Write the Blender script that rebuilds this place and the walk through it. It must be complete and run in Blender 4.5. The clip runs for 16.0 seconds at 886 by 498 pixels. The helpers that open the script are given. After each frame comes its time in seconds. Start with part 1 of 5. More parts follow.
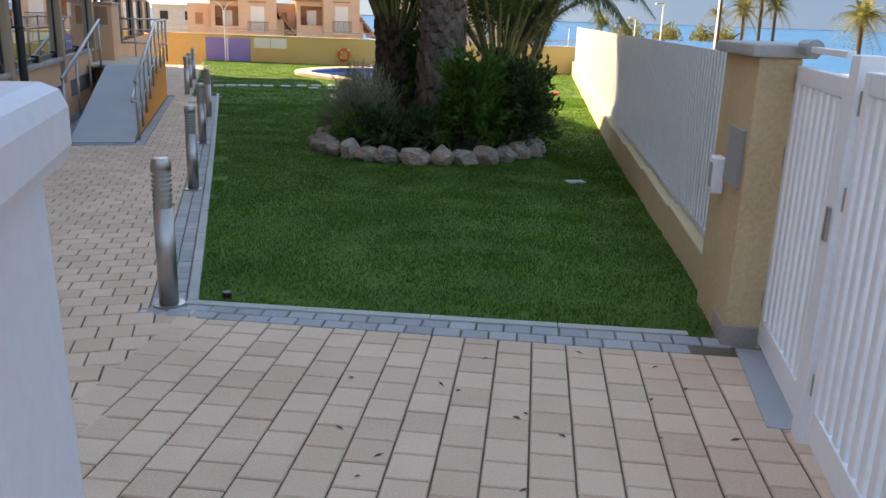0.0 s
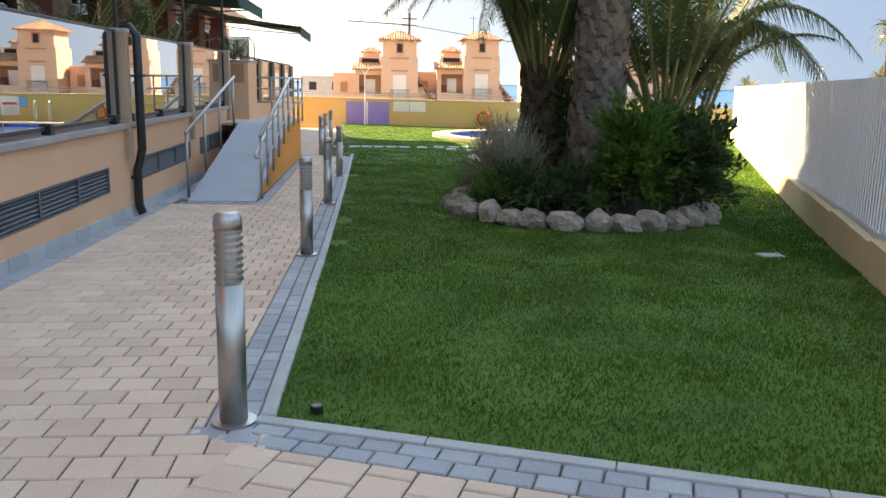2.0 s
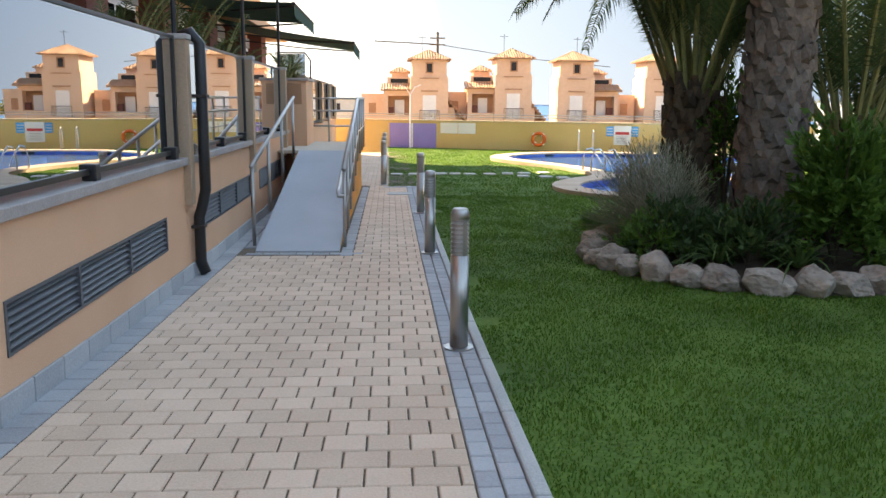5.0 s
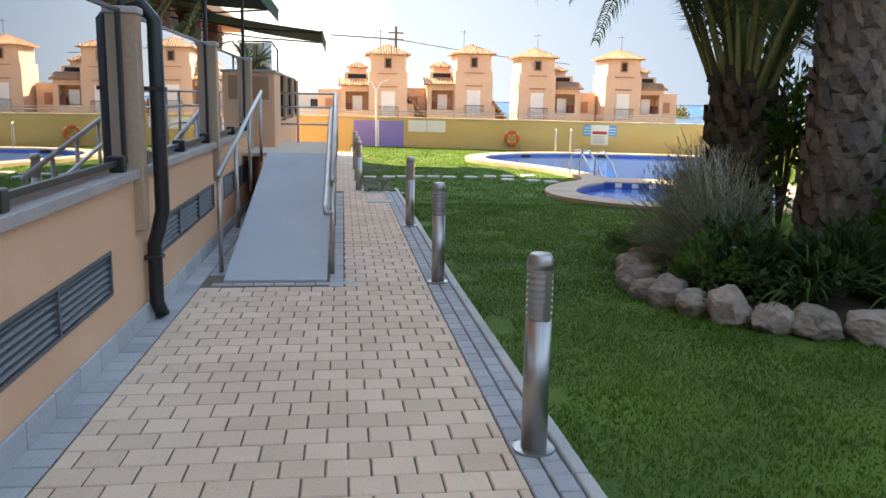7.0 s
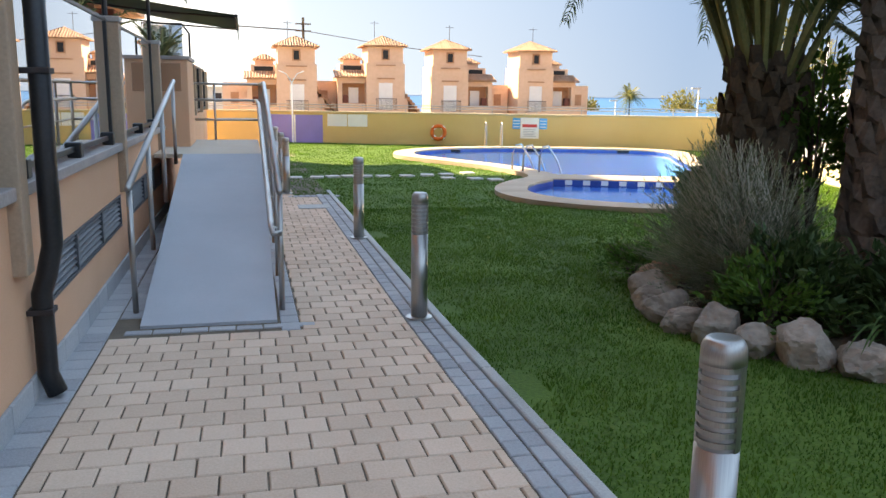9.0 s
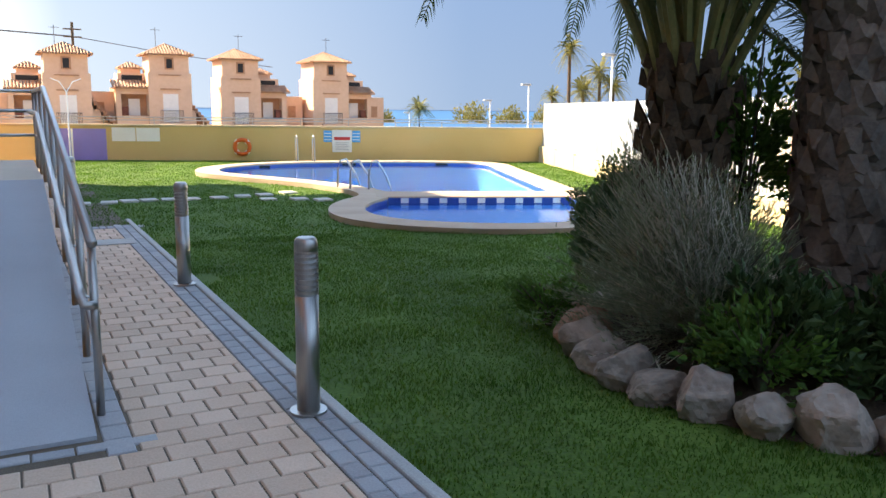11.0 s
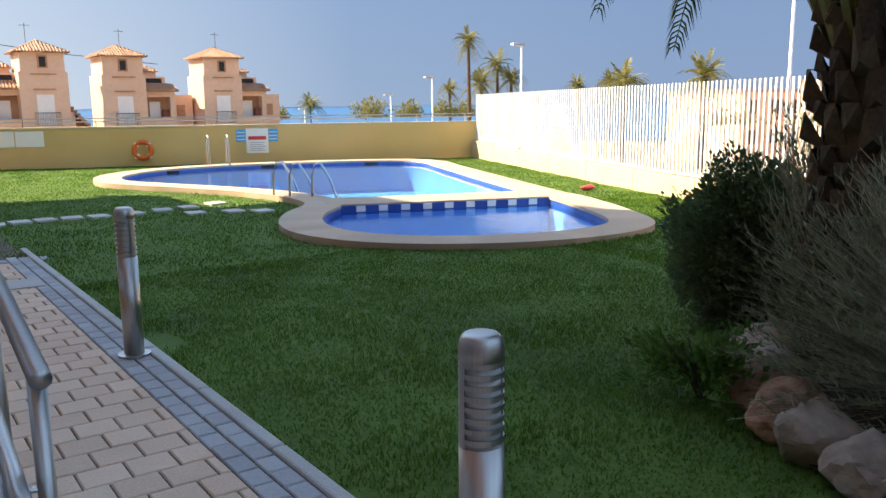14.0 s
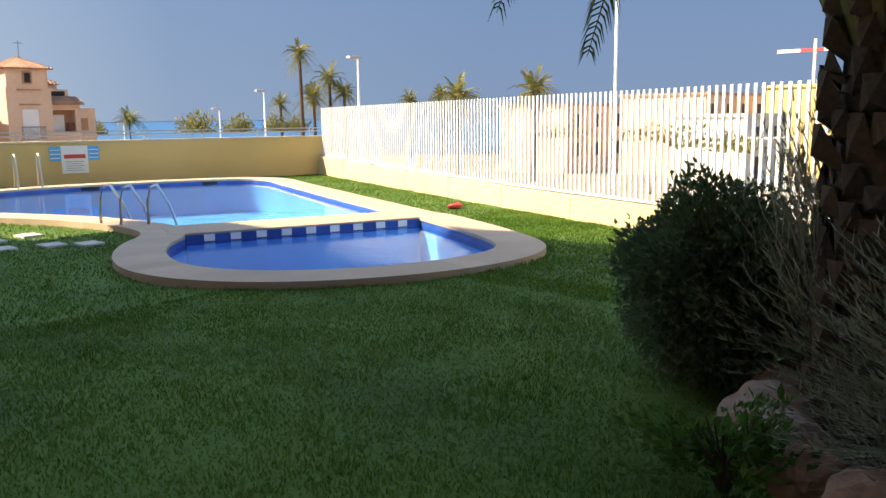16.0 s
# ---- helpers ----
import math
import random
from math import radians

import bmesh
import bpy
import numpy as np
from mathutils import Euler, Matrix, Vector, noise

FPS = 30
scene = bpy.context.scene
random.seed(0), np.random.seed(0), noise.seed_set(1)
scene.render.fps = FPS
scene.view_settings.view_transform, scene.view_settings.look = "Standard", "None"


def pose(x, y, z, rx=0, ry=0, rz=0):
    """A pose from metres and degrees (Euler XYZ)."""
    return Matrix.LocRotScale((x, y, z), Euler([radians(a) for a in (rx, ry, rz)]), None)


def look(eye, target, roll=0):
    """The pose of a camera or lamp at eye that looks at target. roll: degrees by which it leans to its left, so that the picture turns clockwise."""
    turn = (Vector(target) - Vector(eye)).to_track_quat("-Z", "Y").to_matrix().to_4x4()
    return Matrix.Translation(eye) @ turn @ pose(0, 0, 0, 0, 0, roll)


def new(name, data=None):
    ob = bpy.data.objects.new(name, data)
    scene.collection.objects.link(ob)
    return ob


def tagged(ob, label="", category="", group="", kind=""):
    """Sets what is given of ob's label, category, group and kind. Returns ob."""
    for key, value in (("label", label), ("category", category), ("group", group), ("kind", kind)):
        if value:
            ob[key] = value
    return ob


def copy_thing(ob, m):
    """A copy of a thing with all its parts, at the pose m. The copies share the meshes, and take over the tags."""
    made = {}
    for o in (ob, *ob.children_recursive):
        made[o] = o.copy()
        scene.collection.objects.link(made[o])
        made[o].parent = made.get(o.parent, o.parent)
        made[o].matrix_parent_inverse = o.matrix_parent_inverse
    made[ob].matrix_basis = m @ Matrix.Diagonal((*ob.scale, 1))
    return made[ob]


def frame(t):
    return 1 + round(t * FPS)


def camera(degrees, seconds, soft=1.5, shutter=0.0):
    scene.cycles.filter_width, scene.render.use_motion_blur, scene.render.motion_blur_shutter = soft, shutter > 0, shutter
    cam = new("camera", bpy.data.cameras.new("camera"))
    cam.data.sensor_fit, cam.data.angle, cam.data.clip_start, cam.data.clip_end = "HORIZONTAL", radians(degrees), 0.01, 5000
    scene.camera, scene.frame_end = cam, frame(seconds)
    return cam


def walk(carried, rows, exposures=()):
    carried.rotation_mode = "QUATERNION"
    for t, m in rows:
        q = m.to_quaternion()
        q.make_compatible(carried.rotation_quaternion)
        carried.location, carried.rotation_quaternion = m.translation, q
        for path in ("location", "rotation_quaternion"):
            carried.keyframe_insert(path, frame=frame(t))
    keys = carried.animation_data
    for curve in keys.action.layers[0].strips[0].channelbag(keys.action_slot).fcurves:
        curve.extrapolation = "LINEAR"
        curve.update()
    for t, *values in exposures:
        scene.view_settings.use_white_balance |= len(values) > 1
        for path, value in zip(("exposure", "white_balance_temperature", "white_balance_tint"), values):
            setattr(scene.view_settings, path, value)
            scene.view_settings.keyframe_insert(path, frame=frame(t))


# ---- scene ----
cam = camera(56.8, 16.0)
PATH = [
    (0, (-0.055, 0.201, 1.84), (0.436, 2.061, 1.293), 1.9),
    (0.5, (0.083, 0.71, 1.8), (0.592, 2.538, 1.166), 1.1),
    (1, (0.185, 1.161, 1.783), (0.613, 3.011, 1.155), 1.8),
    (1.5, (0.215, 1.49, 1.694), (0.521, 3.398, 1.177), 1.7),
    (2, (0.131, 1.924, 1.511), (0.306, 3.876, 1.113), 1.2),
    (2.5, (0.0, 2.373, 1.473), (0.091, 4.341, 1.131), 1.4),
    (3, (-0.181, 2.751, 1.468), (-0.101, 4.72, 1.127), 0.5),
    (3.5, (-0.356, 3.155, 1.468), (-0.285, 5.127, 1.139), 0.5),
    (4, (-0.59, 3.587, 1.473), (-0.498, 5.557, 1.14), 0.5),
    (6.5, (-1.28, 5.8, 1.47), (-1.084, 7.755, 1.099), 0.8),
    (7, (-1.386, 6.211, 1.473), (-1.144, 8.164, 1.114), 1.0),
    (7.5, (-1.485, 6.63, 1.464), (-1.202, 8.578, 1.114), 1.1),
    (8, (-1.558, 7.044, 1.462), (-1.233, 8.987, 1.118), 1.5),
    (8.5, (-1.646, 7.478, 1.441), (-1.243, 9.403, 1.076), 1.5),
    (9, (-1.719, 7.923, 1.421), (-1.261, 9.834, 1.05), 0.7),
    (9.5, (-1.777, 8.399, 1.411), (-1.217, 10.287, 1.062), 1.3),
    (10, (-1.852, 8.848, 1.407), (-1.106, 10.672, 1.064), 1.2),
    (12.5, (-1.799, 11.012, 1.314), (-0.794, 12.707, 0.973), 0.2),
    (13, (-1.816, 11.408, 1.309), (-0.754, 13.065, 0.95), -0.2),
    (13.5, (-1.793, 11.808, 1.318), (-0.699, 13.443, 0.96), -0.2),
    (14, (-1.778, 12.149, 1.303), (-0.637, 13.755, 0.955), -0.6),
    (14.5, (-1.744, 12.49, 1.305), (-0.537, 14.046, 0.959), -0.7),
    (15, (-1.63, 12.86, 1.291), (-0.372, 14.377, 0.951), -0.0),
    (15.5, (-1.495, 13.142, 1.278), (-0.146, 14.583, 0.955), -0.1),
    (16, (-1.368, 13.418, 1.293), (0.078, 14.762, 0.974), -0.7),
]
EXPOSURES = ((0.0, 2.3, 9600, 10), (1.5, 2.68, 10500, 10), (4.0, 2.76, 10500, 10), (7.0, 2.72, 10300, 10), (9.5, 2.66, 9400, 10), (10.2, 2.55, 8600, 10), (12.5, 2.4, 8500, 10), (16.0, 2.0, 8500, 10))
walk(cam, [(t, look(eye, target, roll)) for t, eye, target, roll in PATH], EXPOSURES)

# ---- sky, sun ----
SUN_EL = radians(36)
SUN_TO = Vector((-0.645 * math.cos(SUN_EL), 0.765 * math.cos(SUN_EL), math.sin(SUN_EL)))
world = bpy.data.worlds.new("sky")
scene.world = world
world.use_nodes = True
wn = world.node_tree
sky = wn.nodes.new("ShaderNodeTexSky")
sky.sky_type = "NISHITA"
sky.sun_disc = False
sky.sun_elevation = SUN_EL
sky.sun_rotation = math.atan2(SUN_TO.x, SUN_TO.y)
sky.air_density, sky.dust_density, sky.ozone_density = 1.0, 0.1, 3.0
wn.links.new(sky.outputs[0], wn.nodes["Background"].inputs[0])
wn.nodes["Background"].inputs[1].default_value = 0.13
sun_data = bpy.data.lights.new("sun", "SUN")
sun_data.energy, sun_data.angle, sun_data.color = 3.6, radians(0.5), (1.0, 0.93, 0.82)
sun = new("sun", sun_data)
sun.matrix_world = look(SUN_TO * 100, (0, 0, 0))


# ---- materials ----
def material(name, colour, rough=0.7, metal=0.0, other=None, fine=60.0, coarse=1.5, bump=0.15, spread=0.35, per_object=0.0, stretch=(1, 1, 1), spec=0.4, per_island=0.0):
    m = bpy.data.materials.new(name)
    m.use_nodes = True
    t = m.node_tree
    p = t.nodes["Principled BSDF"]
    geo = t.nodes.new("ShaderNodeNewGeometry")
    mp = t.nodes.new("ShaderNodeMapping")
    mp.inputs["Scale"].default_value = stretch
    t.links.new(geo.outputs["Position"], mp.inputs[0])
    big, small = t.nodes.new("ShaderNodeTexNoise"), t.nodes.new("ShaderNodeTexNoise")
    big.inputs["Scale"].default_value, big.inputs["Detail"].default_value = coarse, 5
    small.inputs["Scale"].default_value, small.inputs["Detail"].default_value = fine, 4
    for n in (big, small):
        t.links.new(mp.outputs[0], n.inputs["Vector"])
    add = t.nodes.new("ShaderNodeMath")
    add.operation = "ADD"
    t.links.new(big.outputs[0], add.inputs[0])
    t.links.new(small.outputs[0], add.inputs[1])
    last = add
    rnd = None
    if per_object:
        rnd = t.nodes.new("ShaderNodeObjectInfo").outputs["Random"]
    if per_island:
        rnd = geo.outputs["Random Per Island"]
    if rnd:
        k = t.nodes.new("ShaderNodeMath")
        k.operation = "MULTIPLY_ADD"
        t.links.new(rnd, k.inputs[0])
        k.inputs[1].default_value = per_object or per_island
        t.links.new(add.outputs[0], k.inputs[2])
        last = k
    r = t.nodes.new("ShaderNodeMapRange")
    r.inputs["From Min"].default_value, r.inputs["From Max"].default_value = 0.65, 1.35 + (per_object or per_island)
    t.links.new(last.outputs[0], r.inputs[0])
    mix = t.nodes.new("ShaderNodeMix")
    mix.data_type = "RGBA"
    if other is None:
        other = tuple(min(1, c * (1 + spread)) for c in colour)
        colour = tuple(c * (1 - spread) for c in colour)
    mix.inputs[6].default_value, mix.inputs[7].default_value = (*colour, 1), (*other, 1)
    t.links.new(r.outputs[0], mix.inputs[0])
    t.links.new(mix.outputs[2], p.inputs["Base Color"])
    p.inputs["Roughness"].default_value, p.inputs["Metallic"].default_value = rough, metal
    p.inputs["Specular IOR Level"].default_value = spec
    if bump:
        b = t.nodes.new("ShaderNodeBump")
        b.inputs["Strength"].default_value, b.inputs["Distance"].default_value = bump, 0.01
        t.links.new(small.outputs[0], b.inputs["Height"])
        t.links.new(b.outputs[0], p.inputs["Normal"])
    return m


def leaf_material(name, a, b, through_light=0.3, vary=0.8, patch=2.0):
    m = material(name, a, 0.55, 0, b, 25, patch, 0, per_island=vary, spec=0.3)
    t = m.node_tree
    p = t.nodes["Principled BSDF"]
    tr = t.nodes.new("ShaderNodeBsdfTranslucent")
    mx = t.nodes.new("ShaderNodeMixShader")
    mx.inputs[0].default_value = through_light
    src = p.inputs["Base Color"].links[0].from_socket
    t.links.new(src, tr.inputs[0])
    t.links.new(p.outputs[0], mx.inputs[1])
    t.links.new(tr.outputs[0], mx.inputs[2])
    t.links.new(mx.outputs[0], t.nodes["Material Output"].inputs[0])
    return m


def glass_material(name, tint, gloss, rough=0.0, ripple=0.0, scale=6.0, base_gloss=0.0):
    m = bpy.data.materials.new(name)
    m.use_nodes = True
    t = m.node_tree
    t.nodes.remove(t.nodes["Principled BSDF"])
    tr, gl = t.nodes.new("ShaderNodeBsdfTransparent"), t.nodes.new("ShaderNodeBsdfGlossy")
    tr.inputs[0].default_value = (*tint, 1)
    gl.inputs[0].default_value, gl.inputs[1].default_value = (0.95, 0.97, 1, 1), rough
    fr = t.nodes.new("ShaderNodeFresnel")
    fr.inputs[0].default_value = gloss
    mx = t.nodes.new("ShaderNodeMixShader")
    ad = t.nodes.new("ShaderNodeMath")
    ad.operation, ad.use_clamp = "ADD", True
    ad.inputs[1].default_value = base_gloss
    t.links.new(fr.outputs[0], ad.inputs[0])
    t.links.new(ad.outputs[0], mx.inputs[0])
    t.links.new(tr.outputs[0], mx.inputs[1])
    t.links.new(gl.outputs[0], mx.inputs[2])
    t.links.new(mx.outputs[0], t.nodes["Material Output"].inputs[0])
    if ripple:
        n, b, geo = t.nodes.new("ShaderNodeTexNoise"), t.nodes.new("ShaderNodeBump"), t.nodes.new("ShaderNodeNewGeometry")
        n.inputs["Scale"].default_value, n.inputs["Detail"].default_value = scale, 3
        t.links.new(geo.outputs["Position"], n.inputs["Vector"])
        b.inputs["Strength"].default_value, b.inputs["Distance"].default_value = ripple, 0.02
        t.links.new(n.outputs[0], b.inputs["Height"])
        t.links.new(b.outputs[0], gl.inputs["Normal"])
        t.links.new(b.outputs[0], fr.inputs["Normal"])
    return m


M_PAVER = material("cream_paver", (0.52, 0.355, 0.255), 0.85, 0, (0.78, 0.565, 0.425), 90, 1.3, 0.3, per_object=0.5, spec=0.25)
M_PAVER2 = material("cream_paver_joined", (0.52, 0.355, 0.255), 0.85, 0, (0.78, 0.565, 0.425), 90, 1.3, 0.3, per_island=0.5, spec=0.25)
M_GREYP = material("grey_paver", (0.26, 0.26, 0.27), 0.85, 0, (0.46, 0.46, 0.46), 90, 1.7, 0.3, per_object=0.5, spec=0.25)
M_GREYP2 = material("grey_paver_joined", (0.26, 0.26, 0.27), 0.85, 0, (0.46, 0.46, 0.46), 90, 1.7, 0.3, per_island=0.5, spec=0.25)
M_KERB = material("concrete_kerb", (0.42, 0.41, 0.39), 0.85, 0, None, 80, 2, 0.25, 0.2)
M_JOINT = material("joint_sand", (0.14, 0.105, 0.075), 0.95, 0, None, 120, 3, 0.3, 0.4)
M_LAWN = material("lawn_soil", (0.028, 0.065, 0.006), 0.95, 0, (0.09, 0.165, 0.018), 45, 0.9, 0.6)
M_GRASS = leaf_material("grass_blade", (0.023, 0.088, 0.009), (0.12, 0.21, 0.024), 0.52, 0.35, 1.3)
M_STUCCO = material("orange_stucco", (0.68, 0.37, 0.225), 0.9, 0, (0.80, 0.47, 0.305), 140, 0.8, 0.35, spec=0.2)
M_ORANGE = material("deep_orange_stucco", (0.62, 0.25, 0.06), 0.9, 0, None, 140, 0.8, 0.3, 0.12, spec=0.2)
M_YELLOW = material("ochre_wall_paint", (0.60, 0.41, 0.16), 0.85, 0, (0.69, 0.495, 0.22), 90, 0.6, 0.25, spec=0.2)
M_PURPLE = material("purple_wall_paint", (0.27, 0.23, 0.55), 0.85, 0, None, 80, 1.2, 0.15, 0.12)
M_WHITEP = material("white_wall_paint", (0.78, 0.77, 0.72), 0.8, 0, None, 80, 1.2, 0.1, 0.08)
M_CREAM = material("cream_plinth", (0.50, 0.38, 0.22), 0.9, 0, (0.61, 0.49, 0.31), 60, 1.2, 0.3)
M_BEIGE = material("beige_pillar_render", (0.52, 0.36, 0.20), 0.9, 0, (0.68, 0.52, 0.33), 40, 1.4, 0.3)
M_WHITE = material("white_lacquered_metal", (0.88, 0.89, 0.91), 0.4, 0, None, 30, 2, 0.02, 0.05)
M_WHITEF = material("white_fence_paint", (0.54, 0.55, 0.56), 0.5, 0, None, 30, 2, 0.02, 0.06)
M_POSTG = material("grey_white_plastic", (0.55, 0.55, 0.60), 0.6, 0, None, 30, 2, 0.02, 0.06)
M_GREYMET = material("grey_meter_box", (0.34, 0.34, 0.335), 0.5, 0, None, 40, 3, 0.05, 0.1)
M_STEEL = material("brushed_steel", (0.45, 0.425, 0.40), 0.40, 1.0, None, 250, 3, 0.03, 0.15, stretch=(1, 1, 0.02))
M_OPAL = material("frosted_lamp_core", (0.48, 0.47, 0.46), 0.5, 0, None, 40, 3, 0.02, 0.12)
# Near-black colour standing for the shade inside vents, skimmer slots and house openings.
M_DARK = material("opening_shade", (0.02, 0.02, 0.022), 0.8, 0, None, 40, 3, 0, 0.2)
M_BLACK = material("black_pipe_paint", (0.018, 0.019, 0.021), 0.35, 0, None, 60, 3, 0.05, 0.3)
M_VENT = material("grey_louvre_metal", (0.12, 0.125, 0.135), 0.5, 0.3, None, 60, 3, 0.05, 0.15)
M_SLAB = material("stone_coping", (0.36, 0.31, 0.29), 0.6, 0, None, 70, 3, 0.1, 0.2)
M_POST = material("tan_post", (0.42, 0.29, 0.20), 0.6, 0, None, 60, 2, 0.1, 0.15)
M_RAMP = material("grey_ramp_concrete", (0.34, 0.35, 0.37), 0.85, 0, (0.46, 0.47, 0.49), 160, 0.9, 0.25)
M_SKIRT = material("grey_stone_skirting", (0.30, 0.31, 0.32), 0.85, 0, (0.50, 0.50, 0.50), 70, 2, 0.4, per_object=0.5)
M_GLASS = glass_material("tinted_terrace_glass", (0.45, 0.5, 0.52), 1.9, base_gloss=0.42)
M_CLEAR = glass_material("window_glass", (0.25, 0.28, 0.3), 1.5, base_gloss=0.1)
M_WATER = glass_material("pool_water", (0.50, 0.78, 0.93), 1.22, 0.0, 0.22, 2.5, 0.0)
M_SHALLOW = glass_material("rippled_shallow_water", (0.55, 0.84, 0.97), 1.18, 0.0, 0.30, 6.0, 0.0)
for m in (M_WATER, M_SHALLOW):
    m.node_tree.nodes["Glossy BSDF"].inputs[0].default_value = (0.80, 0.92, 1.0, 1)
M_POOLT = material("blue_mosaic", (0.012, 0.045, 0.20), 0.3, 0, (0.03, 0.11, 0.37), 40, 4, 0.1)
M_POOLF = material("light_blue_mosaic", (0.09, 0.40, 0.74), 0.4, 0, (0.18, 0.54, 0.86), 30, 1, 0.05)
M_COPING = material("pool_coping_stone", (0.38, 0.27, 0.19), 0.85, 0, (0.53, 0.40, 0.29), 80, 1.5, 0.3, per_object=0.4)
M_ROCK = material("limestone_rock", (0.13, 0.095, 0.075), 0.95, 0, (0.47, 0.38, 0.31), 14, 3.0, 1.0, per_object=0.4)
M_REDROCK = material("reddish_rock", (0.16, 0.08, 0.052), 0.95, 0, (0.46, 0.29, 0.20), 14, 3.0, 1.0)
M_SOIL = material("bed_soil", (0.035, 0.022, 0.014), 0.95, 0, (0.10, 0.065, 0.04), 40, 4, 0.8)
M_BARK = material("palm_bark", (0.06, 0.046, 0.038), 0.95, 0, (0.24, 0.19, 0.155), 30, 5, 0.8, per_island=0.6)
M_FIBRE = material("palm_fibre", (0.035, 0.022, 0.014), 0.95, 0, (0.13, 0.085, 0.05), 40, 5, 0.8, per_island=0.6)
M_FROND = leaf_material("palm_leaflet", (0.035, 0.06, 0.02), (0.11, 0.15, 0.05), 0.3)
M_RACHIS = material("palm_rachis", (0.12, 0.13, 0.04), 0.6, 0, (0.24, 0.22, 0.08), 30, 3, 0.1)
M_LEAFY = leaf_material("shrub_leaf", (0.035, 0.085, 0.015), (0.12, 0.24, 0.04), 0.4)
M_STRAP = leaf_material("strap_leaf", (0.04, 0.08, 0.02), (0.12, 0.20, 0.06), 0.3)
M_DKLEAF = leaf_material("dark_hedge_leaf", (0.02, 0.045, 0.015), (0.07, 0.12, 0.035), 0.25)
M_HEDGE = leaf_material("hedge_leaf", (0.045, 0.085, 0.038), (0.15, 0.22, 0.10), 0.25)
M_WISPY = leaf_material("grey_green_sprig", (0.12, 0.14, 0.08), (0.30, 0.32, 0.20), 0.3)
M_PALETW = material("pale_twig", (0.32, 0.28, 0.22), 0.9, 0, (0.54, 0.49, 0.40), 40, 4, 0.1)
M_TWIG = material("twig", (0.09, 0.07, 0.05), 0.9, 0, None, 40, 4, 0.2, 0.3)
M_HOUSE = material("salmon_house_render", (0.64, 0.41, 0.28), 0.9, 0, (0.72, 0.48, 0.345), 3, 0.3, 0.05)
# Darker, browner render for porch walls, frames, ledges, rear windows and the block's panel.
M_HOUSED = material("dark_house_render", (0.42, 0.22, 0.13), 0.9, 0, None, 3, 0.4, 0, 0.15)
M_TILE = material("clay_roof_tile", (0.26, 0.12, 0.065), 0.85, 0, (0.50, 0.29, 0.18), 5, 1.2, 0.2, per_island=0.5)
M_BLIND = material("white_blind", (0.75, 0.70, 0.66), 0.7, 0, None, 5, 1, 0, 0.06)
M_IRON = material("dark_iron", (0.05, 0.04, 0.04), 0.6, 0.5, None, 30, 3, 0, 0.2)
M_BRICK = material("dark_red_brick", (0.13, 0.04, 0.03), 0.85, 0, (0.22, 0.075, 0.05), 30, 2, 0.3)
M_AWN = material("green_awning_cloth", (0.01, 0.05, 0.035), 0.9, 0, None, 40, 2, 0.1, 0.3)
M_RING = material("orange_lifebuoy", (0.75, 0.13, 0.02), 0.45, 0, None, 20, 2, 0.02, 0.12)
M_BLUE = material("blue_sign_print", (0.05, 0.36, 0.68), 0.5, 0, None, 20, 2, 0, 0.1)
M_RED = material("red_sign_print", (0.6, 0.05, 0.05), 0.5, 0, None, 20, 2, 0, 0.1)
M_GREYT = material("grey_sign_print", (0.35, 0.36, 0.38), 0.5, 0, None, 20, 2, 0, 0.1)
M_LAND = material("dry_coastal_ground", (0.24, 0.19, 0.12), 0.95, 0, (0.38, 0.31, 0.22), 0.6, 0.03, 0.2)
M_SEA = material("sea_water", (0.02, 0.09, 0.20), 0.65, 0, (0.03, 0.12, 0.26), 0.05, 0.004, 0.05, spec=0.15)
M_DPALM = leaf_material("distant_palm_leaf", (0.09, 0.10, 0.03), (0.26, 0.23, 0.08), 0.4)
M_PALEB = material("pale_render", (0.62, 0.56, 0.50), 0.9, 0, None, 2, 0.2, 0, 0.12)
M_LAND2 = material("cream_landing_tile", (0.55, 0.46, 0.36), 0.8, 0, None, 60, 1.5, 0.1, 0.12)
M_STONE = material("pale_stepping_stone", (0.42, 0.40, 0.36), 0.9, 0, (0.60, 0.57, 0.50), 60, 3, 0.3, per_object=0.3)


# ---- mesh helpers ----
def gz(y):
    """Height of the ground along the garden: it falls gently from the gate."""
    pts = ((5.4, 0.0), (9.8, -0.16), (13.6, -0.24), (22.0, -0.28), (33.0, -0.30))
    if y <= pts[0][0]:
        return 0.0
    for (a, za), (b, zb) in zip(pts, pts[1:]):
        if y <= b:
            return za + (zb - za) * (y - a) / (b - a)
    return -0.30


def put(name, bm, mat, smooth=False):
    me = bpy.data.meshes.new(name)
    bm.to_mesh(me)
    bm.free()
    for m in mat if isinstance(mat, (list, tuple)) else (mat,):
        me.materials.append(m)
    if smooth:
        for f in me.polygons:
            f.use_smooth = True
    return me


def part(name, bm, mat, parent, label="", smooth=False):
    ob = new(name, put(name, bm, mat, smooth))
    ob.parent = parent
    if label:
        tagged(ob, label)
    return ob


def solid(name, bm, mat, label, category, kind="", group="", smooth=False):
    return tagged(new(name, put(name, bm, mat, smooth)), label, category, group, kind)


def thing(name, label, category, group="", kind="", m=None):
    ob = new(name)
    ob.empty_display_size = 0.1
    if m is not None:
        ob.matrix_basis = m
    return tagged(ob, label, category, group, kind)


